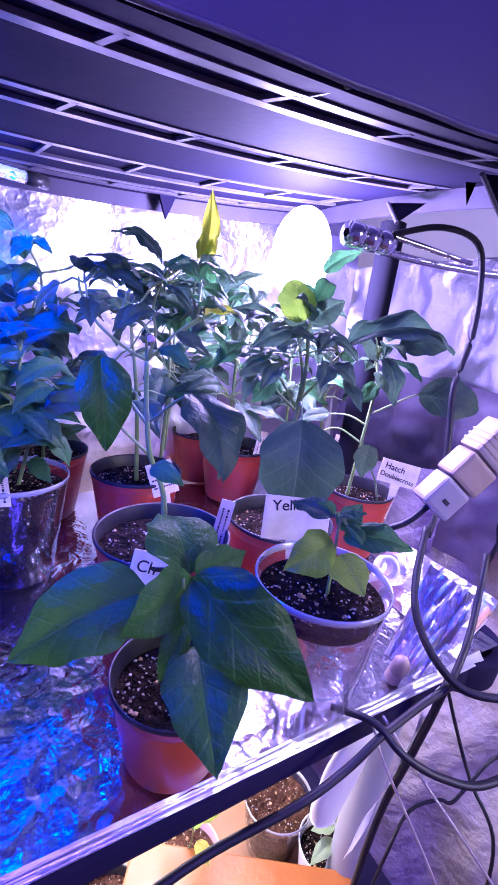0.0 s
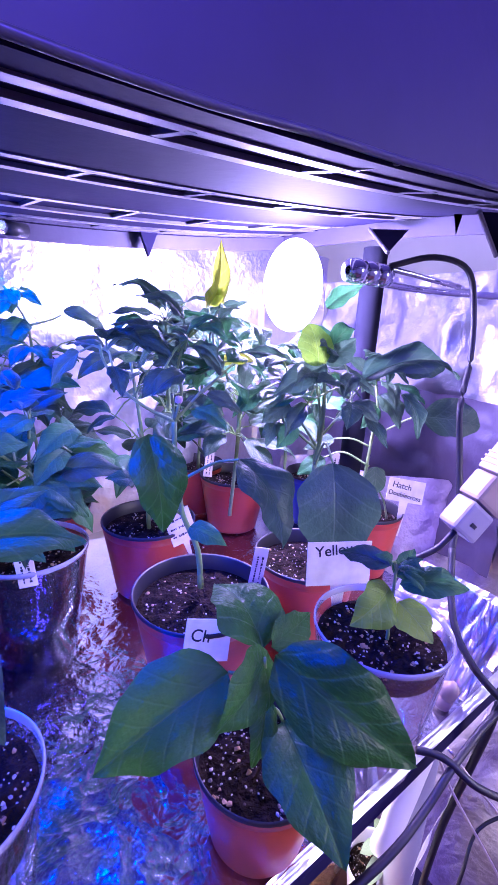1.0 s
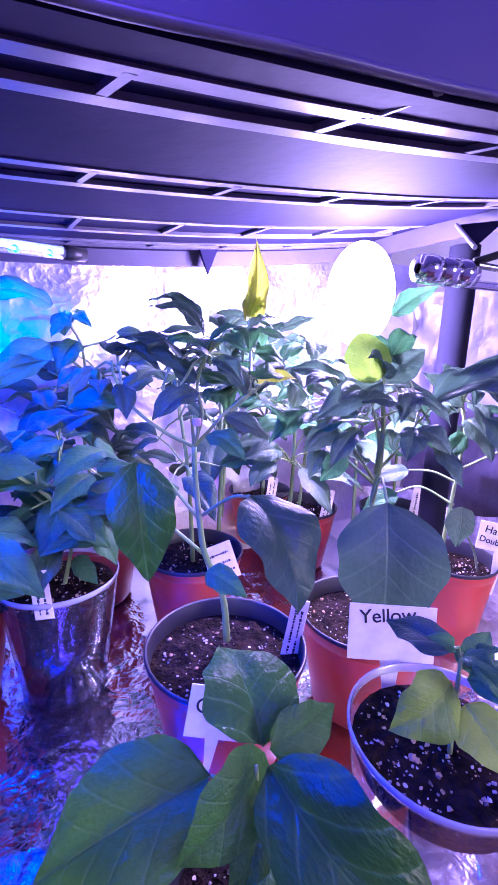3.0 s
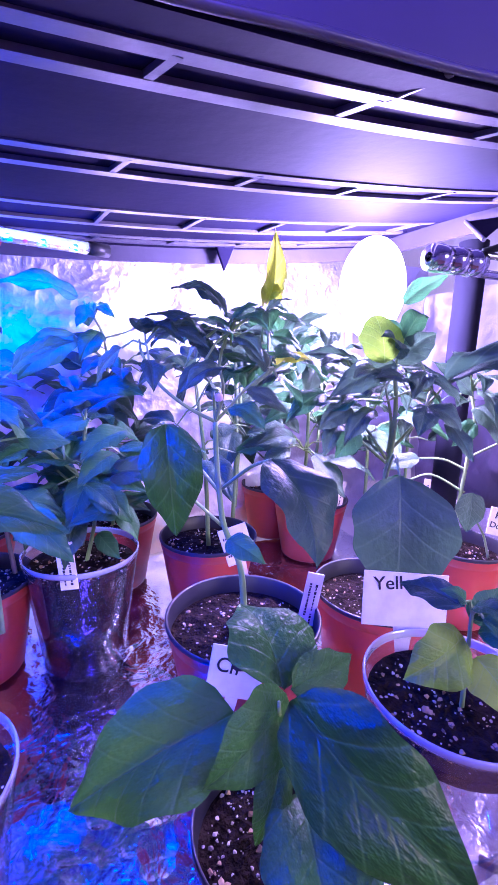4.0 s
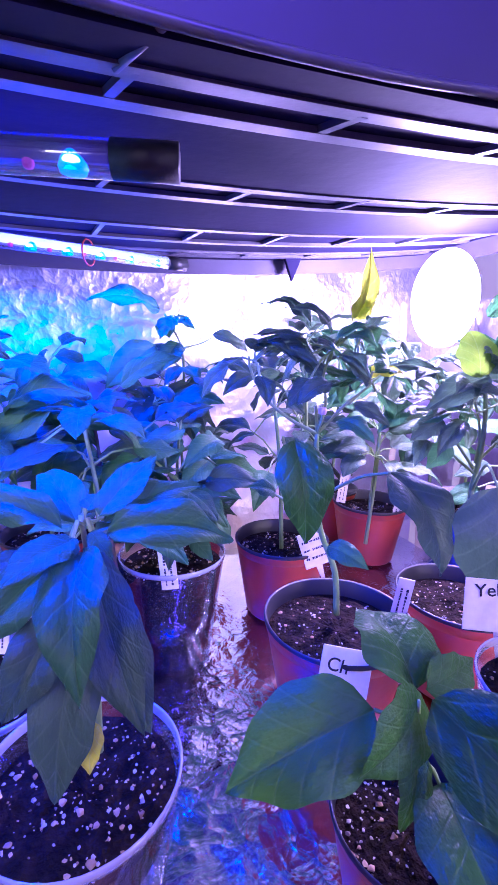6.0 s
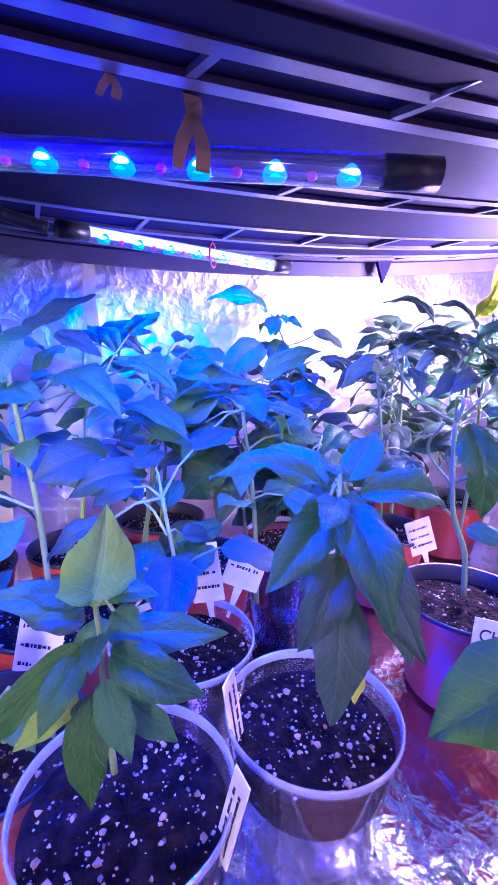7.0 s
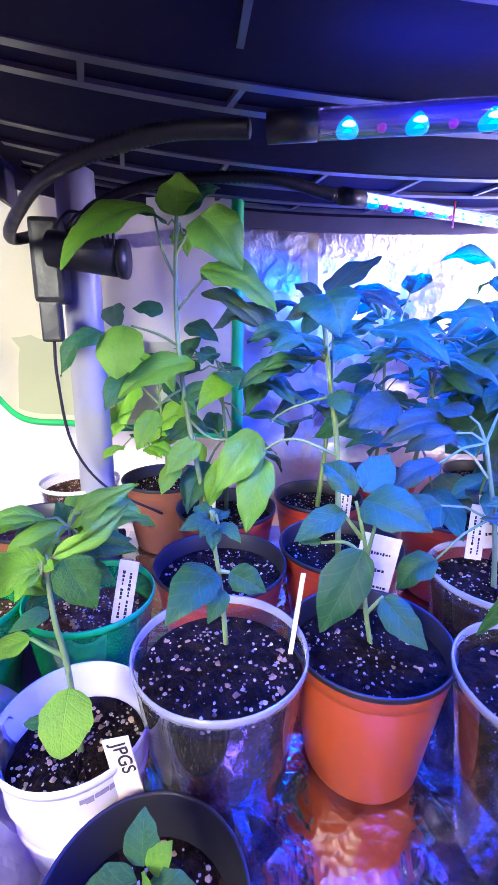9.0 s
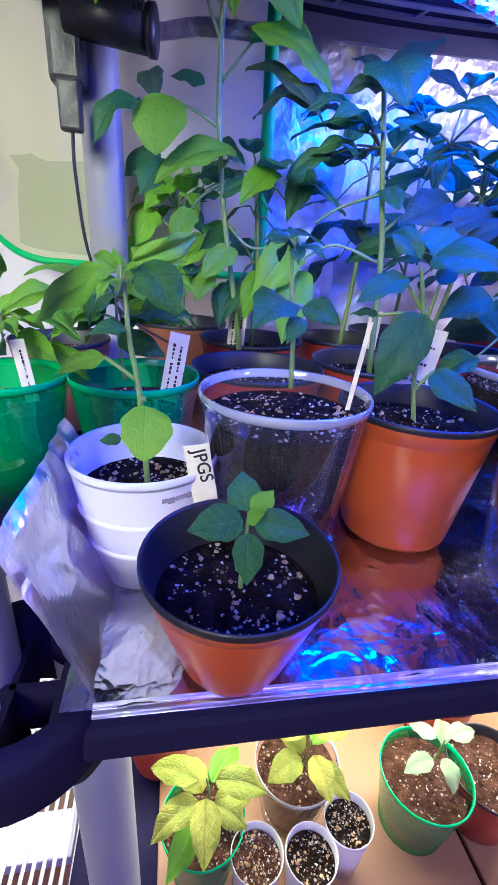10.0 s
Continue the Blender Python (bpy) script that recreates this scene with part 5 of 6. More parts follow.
stem(p, 0.0026, M_STEM, (-0.373, 0.349, 0.089), (-0.376, 0.349, 0.12), (-0.376, 0.349, 0.148))
leaf(p, (-0.376, 0.349, 0.144), (-0.416, 0.333, 0.118), 0.016, "l", 0.5)
leaf(p, (-0.376, 0.349, 0.144), (-0.331, 0.365, 0.168), 0.014, "l", 0.5)
leaf(p, (-0.375, 0.349, 0.12), (-0.344, 0.333, 0.11), 0.02, "g", 0.6)
leaf(p, (-0.372, 0.352, 0.142), (-0.322, 0.395, 0.120), 0.017, "l", 0.4, 1)
leaf(p, (-0.372, 0.353, 0.135), (-0.345, 0.390, 0.138), 0.018, "l", 0.5, 3)
tuft(p, (-0.376, 0.349, 0.144), 10, 0.036, 0.034, "l")
tuft(p, (-0.372, 0.352, 0.12), 7, 0.03, 0.03, "l")

bud = Vector((0.154, 0.340, 0.262))
bloom = base("pepper_flower", bud, "small pinkish white pepper flower bud on a thin stalk", "flower")
smooth(part("stalk", tube(bmesh.new(), [(0.0, 0.006, -0.016), (0.001, 0.002, -0.006), (0, 0, 0)], 0.0009, 6), M_STEM, bloom))
for k in range(5):
    bm = bmesh.new()
    bmesh.ops.create_uvsphere(bm, u_segments=8, v_segments=6, radius=0.0026)
    for v in bm.verts:
        v.co = Vector((v.co.x * 0.8, v.co.y * 0.45, v.co.z * 1.1 + 0.0015))
    smooth(part("petal", bm, M_PINK, bloom)).matrix_local = pose(0.0018 * math.cos(k * 1.2566), 0.0018 * math.sin(k * 1.2566), 0, 0, 0, 72 * k + 90)

# plants in the pots further back
for x, y, h, n, code, seed in ((0.195, 0.488, 0.20, 14, "d", 1), (0.380, 0.575, 0.22, 16, "d", 2), (0.505, 0.520, 0.19, 12, "d", 3), (0.36, 0.655, 0.24, 16, "d", 4),
                               (-0.06, 0.585, 0.20, 16, "g", 5), (-0.153, 0.52, 0.22, 14, "d", 6), (-0.26, 0.497, 0.16, 12, "g", 7), (-0.077, 0.320, 0.12, 10, "d", 8), (0.27, 0.60, 0.24, 20, "d", 9), (0.30, 0.47, 0.20, 18, "d", 10), (0.24, 0.53, 0.24, 18, "d", 12), (0.42, 0.50, 0.21, 14, "d", 13), (0.10, 0.585, 0.18, 20, "d", 21), (0.06, 0.455, 0.13, 14, "g", 22), (0.0, 0.39, 0.17, 12, "g", 14), (-0.10, 0.44, 0.19, 12, "g", 15)):
    PICK.seed(seed)
    p = pepper((x, y, 0.08), "leafy pepper plant in the crowd at the back")
    lean = Vector((PICK.uniform(-0.02, 0.02), PICK.uniform(-0.02, 0.02), h))
    foot = Vector((x, y, 0.08))
    stem(p, 0.0028, M_STEM, foot, foot + lean * 0.5 + Vector((0.004, 0, 0)), foot + lean)
    tuft(p, foot + lean * 0.55, n // 2, 0.052, 0.055, code)
    tuft(p, foot + lean, n - n // 2, 0.05, 0.05, code)
    tuft(p, foot + lean * 0.8, n // 3, 0.036, 0.05, code)


# ---- labels ----
def label_stake(foot, w, h, yaw, lean, label, lines=(), words=(), stake=0.0, roll=0.0, size=0.011, upright=False, name="plant_label"):
    """A white plastic label. lines: rows of unreadable writing; words: (text, height) that can be read."""
    thing = base(name, foot, label, "plant label", "plant labels")
    thing.matrix_world = pose(*foot, -lean, roll, yaw)
    bm = bmesh.new()
    box(bm, -w / 2, w / 2, -0.0005, 0.0005, stake, stake + h, 0.0004)
    if stake:
        made = box(bm, -w * 0.12, w * 0.12, -0.0004, 0.0004, -0.02, stake + 0.001)
        for v in made:
            if v.co.z < 0:
                v.co.x *= 0.3
    blade = part("blade", bm, M_LABEL, thing)
    rng = random.Random(int(w * 99999 + h * 7777))
    for k in range(lines):
        along = h if upright else w
        across = w if upright else h
        c = across * (0.86 - 0.72 * (k + 0.5) / lines) if lines > 1 else across * 0.55
        q = along * 0.1
        while q < along * 0.82:
            l = min(rng.uniform(0.0009, 0.0026), along * 0.92 - q)
            t = rng.uniform(0.0007, 0.0016) * min(0.9, across / 0.022)
            slope = rng.uniform(-0.08, 0.08) * l
            bm = bmesh.new()
            if upright:
                made = box(bm, c - w / 2 - t, c - w / 2 + t, -0.0009, -0.0006, stake + q, stake + q + l)
            else:
                made = box(bm, q - w / 2, q - w / 2 + l, -0.0009, -0.0006, stake + c - t, stake + c + t)
            part("writing", bm, M_INK, blade)
            q += l + rng.uniform(0.0004, 0.0009) + 0.002 * (rng.random() < 0.15)
    for text, x, z, size, turn in words:
        cu = bpy.data.curves.new("writing", "FONT")
        cu.body, cu.size, cu.align_x, cu.offset = text, size, "LEFT", 0.00012
        tmp = bpy.data.objects.new("writing", cu)
        me = bpy.data.meshes.new_from_object(tmp)
        bpy.data.objects.remove(tmp)
        me.materials.append(M_INK)
        o = new("writing", me)
        o.parent = blade
        o.matrix_local = pose(x, -0.0009, stake + z, 90, 0, 0) @ pose(0, 0, 0, 0, 0, turn)
    return thing


label_stake((0.257, 0.247, 0.100), 0.056, 0.038, -28, 8, "wide white plastic label lettered by hand in a cup", 0, (("Yellow", -0.021, 0.025, 0.013, 6),), 0.015)
label_stake((0.478, 0.335, 0.085), 0.050, 0.030, -34, 10, "white plastic label lettered by hand beside a red pot", 0, (("Hatch", -0.020, 0.0185, 0.011, -5), ("Doublecross", -0.0235, 0.0085, 0.0088, -6)), 0.026, 8)
label_stake((0.222, 0.318, 0.075), 0.0135, 0.050, -25, 6, "narrow white plastic stake with smudged writing", 2, (), 0.0, 10, upright=True)
label_stake((0.142, 0.272, 0.072), 0.036, 0.032, -20, 15, "white plastic label half hidden by leaves", 0, (("Ch", -0.014, 0.016, 0.013, -5),), 0.004, 10)
label_stake((0.215, 0.430, 0.080), 0.030, 0.040, -10, 5, "white label cut like a tag in a red pot", 3, (), 0.004, -18)
label_stake((0.049, 0.402, 0.100), 0.015, 0.040, -22, 6, "white plastic stake in a clear cup", 2, (), 0.0, -8, upright=True)
label_stake((-0.050, 0.355, 0.105), 0.024, 0.046, -18, 5, "white plastic label with smudged writing", 3, (), 0.004, -10)
label_stake((-0.028, 0.362, 0.108), 0.030, 0.030, -18, 5, "white plastic tag with one scrawled word", 1, (), 0.006, 18)
label_stake((-0.172, 0.330, 0.075), 0.028, 0.052, -14, 5, "torn white label with three rows of writing", 3, (), 0.01, 10)
label_stake((-0.081, 0.202, 0.086), 0.011, 0.044, -76, 8, "white plastic stake leaning inside a cup", 2, (), 0.0, 8, upright=True)
label_stake((-0.060, 0.244, 0.092), 0.0125, 0.046, 50, 6, "dirty white plastic stake in a cup", 2, (), 0.0, -8, upright=True)
label_stake((-0.075, 0.352, 0.102), 0.0125, 0.044, -16, 8, "white plastic stake among the cups", 2, (), 0.0, 3, upright=True)
label_stake((-0.283, 0.455, 0.074), 0.016, 0.056, -10, 4, "white plastic stake with three rows of writing", 3, (), 0.0, 3, upright=True)
label_stake((-0.238, 0.274, 0.090), 0.0028, 0.056, -5, 0, "thin wooden stick pushed into the soil", 0, (), 0.0, 6, name="wooden_stick")
label_stake((-0.3134, 0.2315, 0.004), 0.0125, 0.088, -3, 0.5, "white plastic stake lettered JPGS", 0, (("JPGS", -0.0022, 0.0855, 0.0092, -84),), 0.0, -10)
label_stake((-0.343, 0.330, 0.080), 0.013, 0.046, -6, 6, "white plastic stake in a green cup", 2, (), 0.0, 10, upright=True)
label_stake((-0.428, 0.325, 0.080), 0.008, 0.040, 20, 2, "white plastic stake seen on edge", 1, (), 0.0, -6, upright=True)
label_stake((0.395, 0.530, 0.085), 0.014, 0.042, -28, 5, "white plastic stake in a pot at the back", 2, (), 0.0, 8, upright=True)
label_stake((0.345, 0.600, 0.085), 0.014, 0.044, -28, 5, "white plastic stake in a pot at the back", 2, (), 0.0, 6, upright=True)
label_stake((0.520, 0.490, 0.080), 0.020, 0.050, -34, 5, "clear-looking label in a blue rimmed pot", 2, (), 0.0, 6, upright=True)
label_stake((-0.140, 0.470, 0.085), 0.013, 0.046, -12, 5, "white plastic stake among stems", 2, (), 0.0, 4, upright=True)

# ---- curtain and tent wall ----
film("tent_wall", (-1.5, 0.86), (-0.20, 0.80), -0.6, 0.75, M_TENT, "pale fabric tent wall behind the shelf", "tent wall", 0.02, seed=7.0)
curtain = base("mesh_curtain", (0, 0, 0), "cream mesh flap with green binding hanging behind the shelf", "curtain")


def flap(u, v):
    """A point of the flap: u from its left to its right side, v upwards; the lower left corner is round."""
    x, z = -0.624 + 0.384 * u, 0.15 + 0.40 * v
    r = 0.135
    if x < -0.624 + r and z < 0.15 + r:
        dx, dz = -0.624 + r - x, 0.15 + r - z
        m, d = max(dx, dz), math.hypot(dx, dz)
        if d > 1e-6:
            x, z = -0.624 + r - dx * m / d, 0.15 + r - dz * m / d
    y = 0.73 - 0.14 * u + 0.012 * noise.noise((u * 5, v * 4, 2.2)) + 0.006 * math.sin(u * 19 + v * 3)
    return Vector((x, y, z))


bm = bmesh.new()
g = [[bm.verts.new(flap(i / 40, j / 30)) for j in range(31)] for i in range(41)]
for i in range(40):
    for j in range(30):
        bm.faces.new((g[i][j], g[i + 1][j], g[i + 1][j + 1], g[i][j + 1]))
smooth(part("mesh", bm, M_CURTAIN, curtain))
bm = bmesh.new()
g = [[bm.verts.new(flap(0.23 + 0.6 * i / 20, 0.03 + 0.25 * j / 8) + Vector((0, -0.004, 0))) for j in range(9)] for i in range(21)]
for i in range(20):
    for j in range(8):
        bm.faces.new((g[i][j], g[i + 1][j], g[i + 1][j + 1], g[i][j + 1]))
smooth(part("lower_panel", bm, M_MESH_DENSE, curtain, "denser greenish mesh panel"))
edge = [flap(0, 1 - j / 30) for j in range(31)] + [flap(i / 40, 0) for i in range(1, 41)]
smooth(part("hem", tube(bmesh.new(), edge, 0.0045, 8), M_HEM, curtain, "green woven binding"))
smooth(part("side_binding", tube(bmesh.new(), [flap(1, j / 20) + Vector((0, -0.003, 0)) for j in range(21)], 0.007, 8), M_HEM, curtain, "green woven binding"))
bm = bmesh.new()
path = [flap(0.5 + 0.48 * i / 14, 0.57) for i in range(15)]
for a, b in zip(path, path[1:]):
    bm.faces.new([bm.verts.new(q + Vector((0, -0.006, dz))) for q, dz in ((a, -0.008), (b, -0.008), (b, 0.008), (a, 0.008))])
bmesh.ops.remove_doubles(bm, verts=bm.verts, dist=1e-5)
part("zip_band", bm, M_FOIL_WALL, curtain, "shiny silver band")
bm = bmesh.new()
for i in range(12):
    xa, xb = -0.85 + 0.045 * i, -0.85 + 0.045 * (i + 1)
    bm.faces.new([bm.verts.new(q) for q in ((xa, 0.735, 0.424 + 0.06 * (xa + 0.62)), (xb, 0.735, 0.424 + 0.06 * (xb + 0.62)), (xb, 0.733, 0.450 + 0.06 * (xb + 0.62)), (xa, 0.733, 0.450 + 0.06 * (xa + 0.62)))])
bmesh.ops.remove_doubles(bm, verts=bm.verts, dist=1e-5)
bmesh.ops.solidify(bm, geom=bm.faces[:], thickness=0.002)
part("header_band", bm, M_BAND, curtain, "grey woven band across the top")

# ---- goosenecks, clip and ties ----
clip = base("lamp_clip", (-0.416, 0.560, 0.33), "black plastic lamp clip on the grey post", "clip")
o = Vector(clip.location)
bm = bmesh.new()
box(bm, -0.032, 0.002, -0.04, 0.0, -0.035, 0.055, 0.006)
part("body", bm, M_BLACK, clip)
smooth(part("barrel", tube(bmesh.new(), [(-0.01, -0.035, 0.022), (0.068, -0.045, 0.012)], 0.0195, 20), M_BLACK, clip))
smooth(part("barrel_cap", tube(bmesh.new(), [(0.067, -0.045, 0.012), (0.074, -0.046, 0.0117)], 0.021, 20), M_BLACK, clip))
clip.scale = (0.86, 0.86, 0.86)
bm = bmesh.new()
box(bm, -0.022, 0.0, -0.056, -0.042, -0.078, -0.035, 0.003)
part("plug", bm, M_BLACK, clip)
smooth(part("cord", tube(bmesh.new(), bend([(-0.011, -0.049, -0.075), (-0.012, -0.047, -0.12), (-0.004, -0.04, -0.2), (0.03, -0.03, -0.26), (0.1, -0.03, -0.3)]), 0.0018, 6), M_CABLE, clip))
for k in range(3):
    smooth(part("loop", tube(bmesh.new(), bend([(0.0 + 0.012 * k, -0.05, 0.04), (0.02 + 0.012 * k, -0.06, 0.055), (0.045 + 0.008 * k, -0.06, 0.045), (0.055 + 0.004 * k, -0.062, 0.02)]), 0.0016, 6), M_CABLE, clip))


def gooseneck(label, *points):
    path = bend(points, 10)
    o = Vector(points[0])
    bm = tube(bmesh.new(), [q - o for q in path], 0.0046, 10)
    thing = base("gooseneck", o, label, "lamp arm", "lamp arms")
    smooth(part("core", bm, M_BLACK, thing))
    bm = bmesh.new()
    for a, b in zip(path, path[1:]):
        for s in (0.25, 0.75):
            q = a.lerp(b, s) - o
            d = (b - a).normalized() * 0.0012
            tube(bm, [q - d, q + d], 0.0052, 10, cap=False)
    tagged(smooth(part("ring", bm, M_BLACK, thing)), kind="stuff")


gooseneck("black flexible lamp arm under the upper deck", (-0.258, 0.328, 0.378), (-0.31, 0.35, 0.381), (-0.38, 0.40, 0.375), (-0.43, 0.47, 0.365), (-0.455, 0.52, 0.355), (-0.428, 0.54, 0.365))
gooseneck("black flexible lamp arm near the film", (-0.163, 0.481, 0.392), (-0.23, 0.47, 0.40), (-0.32, 0.49, 0.398), (-0.38, 0.53, 0.388), (-0.405, 0.55, 0.37))
for x, z0, z1, w, lab in ((-0.085, 0.3645, 0.401, 0.0085, "orange plastic tie holding the LED tube"), (-0.1165, 0.3845, 0.4005, 0.005, "loose end of an orange plastic tie")):
    thing = base("plastic_tie", (x, 0.256, z0), lab, "tie", "ties")
    rise = z1 - z0
    for k, (foot, top) in enumerate(((-0.75, 0.1), (0.45, -0.25))):
        bm = bmesh.new()
        pts = bend([(foot * w, -0.004, 0.0), (foot * w * 0.8 + 0.001, -0.002, rise * 0.3), (0.5 * w * (0.3 - k * 0.2), 0.001, rise * 0.65), (top * w, 0.006, rise)], 5)
        half = [w * (0.26 + 0.12 * math.sin(2.4 * q / (len(pts) - 1) + k)) for q in range(len(pts))]
        g = [[bm.verts.new(q + Vector((side * h, 0.0006 * side, 0))) for side in (-1, 1)] for q, h in zip(pts, half)]
        for a, b in zip(g, g[1:]):
            bm.faces.new((a[0], a[1], b[1], b[0]))
        bmesh.ops.solidify(bm, geom=bm.faces[:], thickness=0.0007)
        smooth(part("strand", bm, M_TIE, thing))
thing = base("red_wire_tie", (-0.005, 0.558, 0.402), "red wire tie round the LED tube", "tie", "ties")
smooth(part("loop", lathe(bmesh.new(), [(0.0125, -0.001), (0.0135, 0.0), (0.0125, 0.001), (0.0118, 0.0), (0.0125, -0.001)], 20), M_RED_POT, thing)).matrix_local = pose(0, 0, 0, 90, 0, 60)

# clamp of the bright lamp
o = Vector(bulb.location)


def rod(parent, name, material, radius, *points):
    return smooth(part(name, tube(bmesh.new(), bend([Vector(q) - Vector(parent.location) for q in points]), radius, 10), material, parent))


rod(bulb, "clamp_arm", M_METAL, 0.004, (0.352, 0.352, 0.374), (0.46, 0.34, 0.372), (0.60, 0.30, 0.374))
rod(bulb, "clamp_arm", M_METAL, 0.003, (0.352, 0.350, 0.388), (0.40, 0.345, 0.388), (0.50, 0.32, 0.378))
for x in (0.352, 0.372, 0.392):
    bm = lathe(bmesh.new(), [(0.004, -0.011), (0.011, -0.009), (0.012, 0.0), (0.011, 0.009), (0.004, 0.011)], 20)
    ob = smooth(part("clamp_joint", bm, M_METAL, bulb))
    ob.matrix_local = Matrix.Translation(Vector((x, 0.348, 0.380)) - o) @ pose(0, 0, 0, 0, 90, 0)
rod(bulb, "lamp_cord", M_CABLE, 0.0032, (0.40, 0.345, 0.39), (0.44, 0.32, 0.402), (0.475, 0.30, 0.392), (0.483, 0.29, 0.35), (0.475, 0.28, 0.30), (0.452, 0.27, 0.25), (0.45, 0.26, 0.20), (0.44, 0.245, 0.14), (0.42, 0.235, 0.10))

# dark drop brackets under the deck's back
for x, w in ((0.252, 0.024),):
    bm = bmesh.new()
    z = deck_height(x, 0.612)
    vs = [bm.verts.new(q) for q in ((x - w / 2, 0.612, z), (x + w / 2, 0.612, z), (x, 0.612, z - 0.03), (x - w / 2, 0.618, z), (x + w / 2, 0.618, z), (x, 0.618, z - 0.03))]
    for f in ((0, 2, 1), (3, 4, 5), (0, 1, 4, 3), (1, 2, 5, 4), (2, 0, 3, 5)):
        bm.faces.new([vs[q] for q in f])
    part("gusset", bm, M_SHELF, unit)

# braces at the deck's end
for corners in (((0.398, 0.258, 0.428), (0.480, 0.205, 0.432), (0.463, 0.268, 0.402)), ((0.484, 0.446, 0.452), (0.428, 0.370, 0.409), (0.492, 0.392, 0.446))):
    bm = bmesh.new()
    bm.faces.new([bm.verts.new(q) for q in corners])
    bmesh.ops.solidify(bm, geom=bm.faces[:], thickness=0.003)
    brace = part("corner_brace", bm, M_SHELF, unit)
    part("brace_edge", tube(bmesh.new(), [corners[0], corners[2] if corners[0][0] < 0.45 else corners[1]], 0.0022, 8), M_SHELF_LIT, brace)
bm = bmesh.new()
bm.faces.new([bm.verts.new(q) for q in ((0.444, 0.309, 0.446), (0.462, 0.309, 0.446), (0.455, 0.309, 0.424))])
bmesh.ops.solidify(bm, geom=bm.faces[:], thickness=0.003)
part("tooth", bm, M_SHELF, unit)

# ---- foil flaps at the shelf's ends ----
def foil_flap(label, corners, seed, deep=1.0):
    """A crumpled foil sheet between four corners."""
    a, b, c, d = (Vector(q) for q in corners)
    bm = bmesh.new()
    nrm = (b - a).cross(d - a).normalized()
    g = []
    nu, nv = 46, 30
    for i in range(nu + 1):
        col = []
        for j in range(nv + 1):
            u, v = i / nu, j / nv
            p = a.lerp(b, u).lerp(d.lerp(c, u), v)
            ridge = 1 - 2 * abs(noise.noise((u * 6, v * 2.2, seed)))
            fine = 1 - 2 * abs(noise.noise((u * 15 + v * 5, v * 9, seed + 2)))
            col.append(bm.verts.new(p + nrm * deep * (0.006 * noise.noise((u * 2.2, v * 1.6, seed)) + 0.0034 * ridge + 0.0005 * fine + 0.0001 * noise.noise((u * 41, v * 33, seed + 4)))))
        g.append(col)
    for i in range(nu):
        for j in range(nv):
            bm.faces.new((g[i][j], g[i + 1][j], g[i + 1][j + 1]))
            bm.faces.new((g[i][j], g[i + 1][j + 1], g[i][j + 1]))
    return tagged(part("foil_flap", bm, M_FOIL_DULL), label, "foil", "foil")


foil_flap("crumpled foil edge folded up at the shelf's end", ((-0.374, 0.170, 0.002), (-0.374, 0.325, 0.003), (-0.402, 0.275, 0.086), (-0.408, 0.186, 0.070)), 1.0)
foil_flap("bent foil edge beside the cables", ((0.425, 0.30, 0.002), (0.42, 0.172, 0.002), (0.475, 0.175, 0.05), (0.47, 0.305, 0.052)), 4.0)

foil_flap("crumpled foil folded down over the shelf's front edge", ((-0.372, 0.1695, 0.004), (0.452, 0.1695, 0.005), (0.452, 0.1625, -0.003), (-0.372, 0.1648, 0.0005)), 7.0, 0.2)

# corner sockets of the plant deck
for x, y in ((-0.412, 0.193), (0.462, 0.20)):
    bm = lathe(bmesh.new(), [(0.034, -0.003), (0.044, -0.001), (0.046, -0.006), (0.044, -0.035), (0.036, -0.045), (0.030, -0.045), (0.031, -0.01), (0.034, -0.003)], 32, (x, y, 0))
    smooth(part("corner_socket", bm, M_SHELF, unit))
    bm = bmesh.new()
    box(bm, x - 0.032, x + 0.032, y - 0.0015, y + 0.0015, -0.04, -0.012)
    box(bm, x - 0.0015, x + 0.0015, y - 0.032, y + 0.032, -0.04, -0.012)
    part("socket_web", bm, M_SHELF, unit)
loop = base("strap_loop", (-0.39, 0.185, -0.03), "black plastic strap loop hanging below the plant deck", "strap")
bm = bmesh.new()
path = bend([(-0.018, 0, 0.0), (-0.016, 0, -0.022), (-0.008, 0, -0.036), (0.006, 0, -0.035), (0.018, 0, -0.018), (0.03, 0, 0.0)])
vs = [[bm.verts.new(q + Vector((0, s * 0.006, 0))) for s in (-1, 1)] for q in path]
for a, b in zip(vs, vs[1:]):
    bm.faces.new((a[0], a[1], b[1], b[0]))
bmesh.ops.solidify(bm, geom=bm.faces[:], thickness=0.002)
smooth(part("band", bm, M_BLACK, loop))

# ---- lower shelf ----
LZ = -0.43
bm = bmesh.new()
box(bm, -0.36, -0.02, 0.19, 0.62, LZ, LZ + 0.008, 0.002)
tagged(part("wooden_board", bm, M_WOOD), "pale varnished wooden board on the lower shelf", "board", "boards")
bm = bmesh.new()
box(bm, -0.015, 0.44, 0.19, 0.62, LZ, LZ + 0.008, 0.002)
tagged(part("wooden_board", bm, M_WOOD), "pale varnished wooden board on the lower shelf", "board", "boards")
bm = bmesh.new()
box(bm, -0.13, 0.13, -0.024, 0.024, -0.005, 0.005, 0.002)
lath = tagged(part("wooden_lath", bm, M_LATH), "orange varnished wooden lath lying across the lower shelf", "lath")
lath.matrix_world = pose(0.271, 0.253, -0.328, 0, 0, -33)
LOW = LZ + 0.008


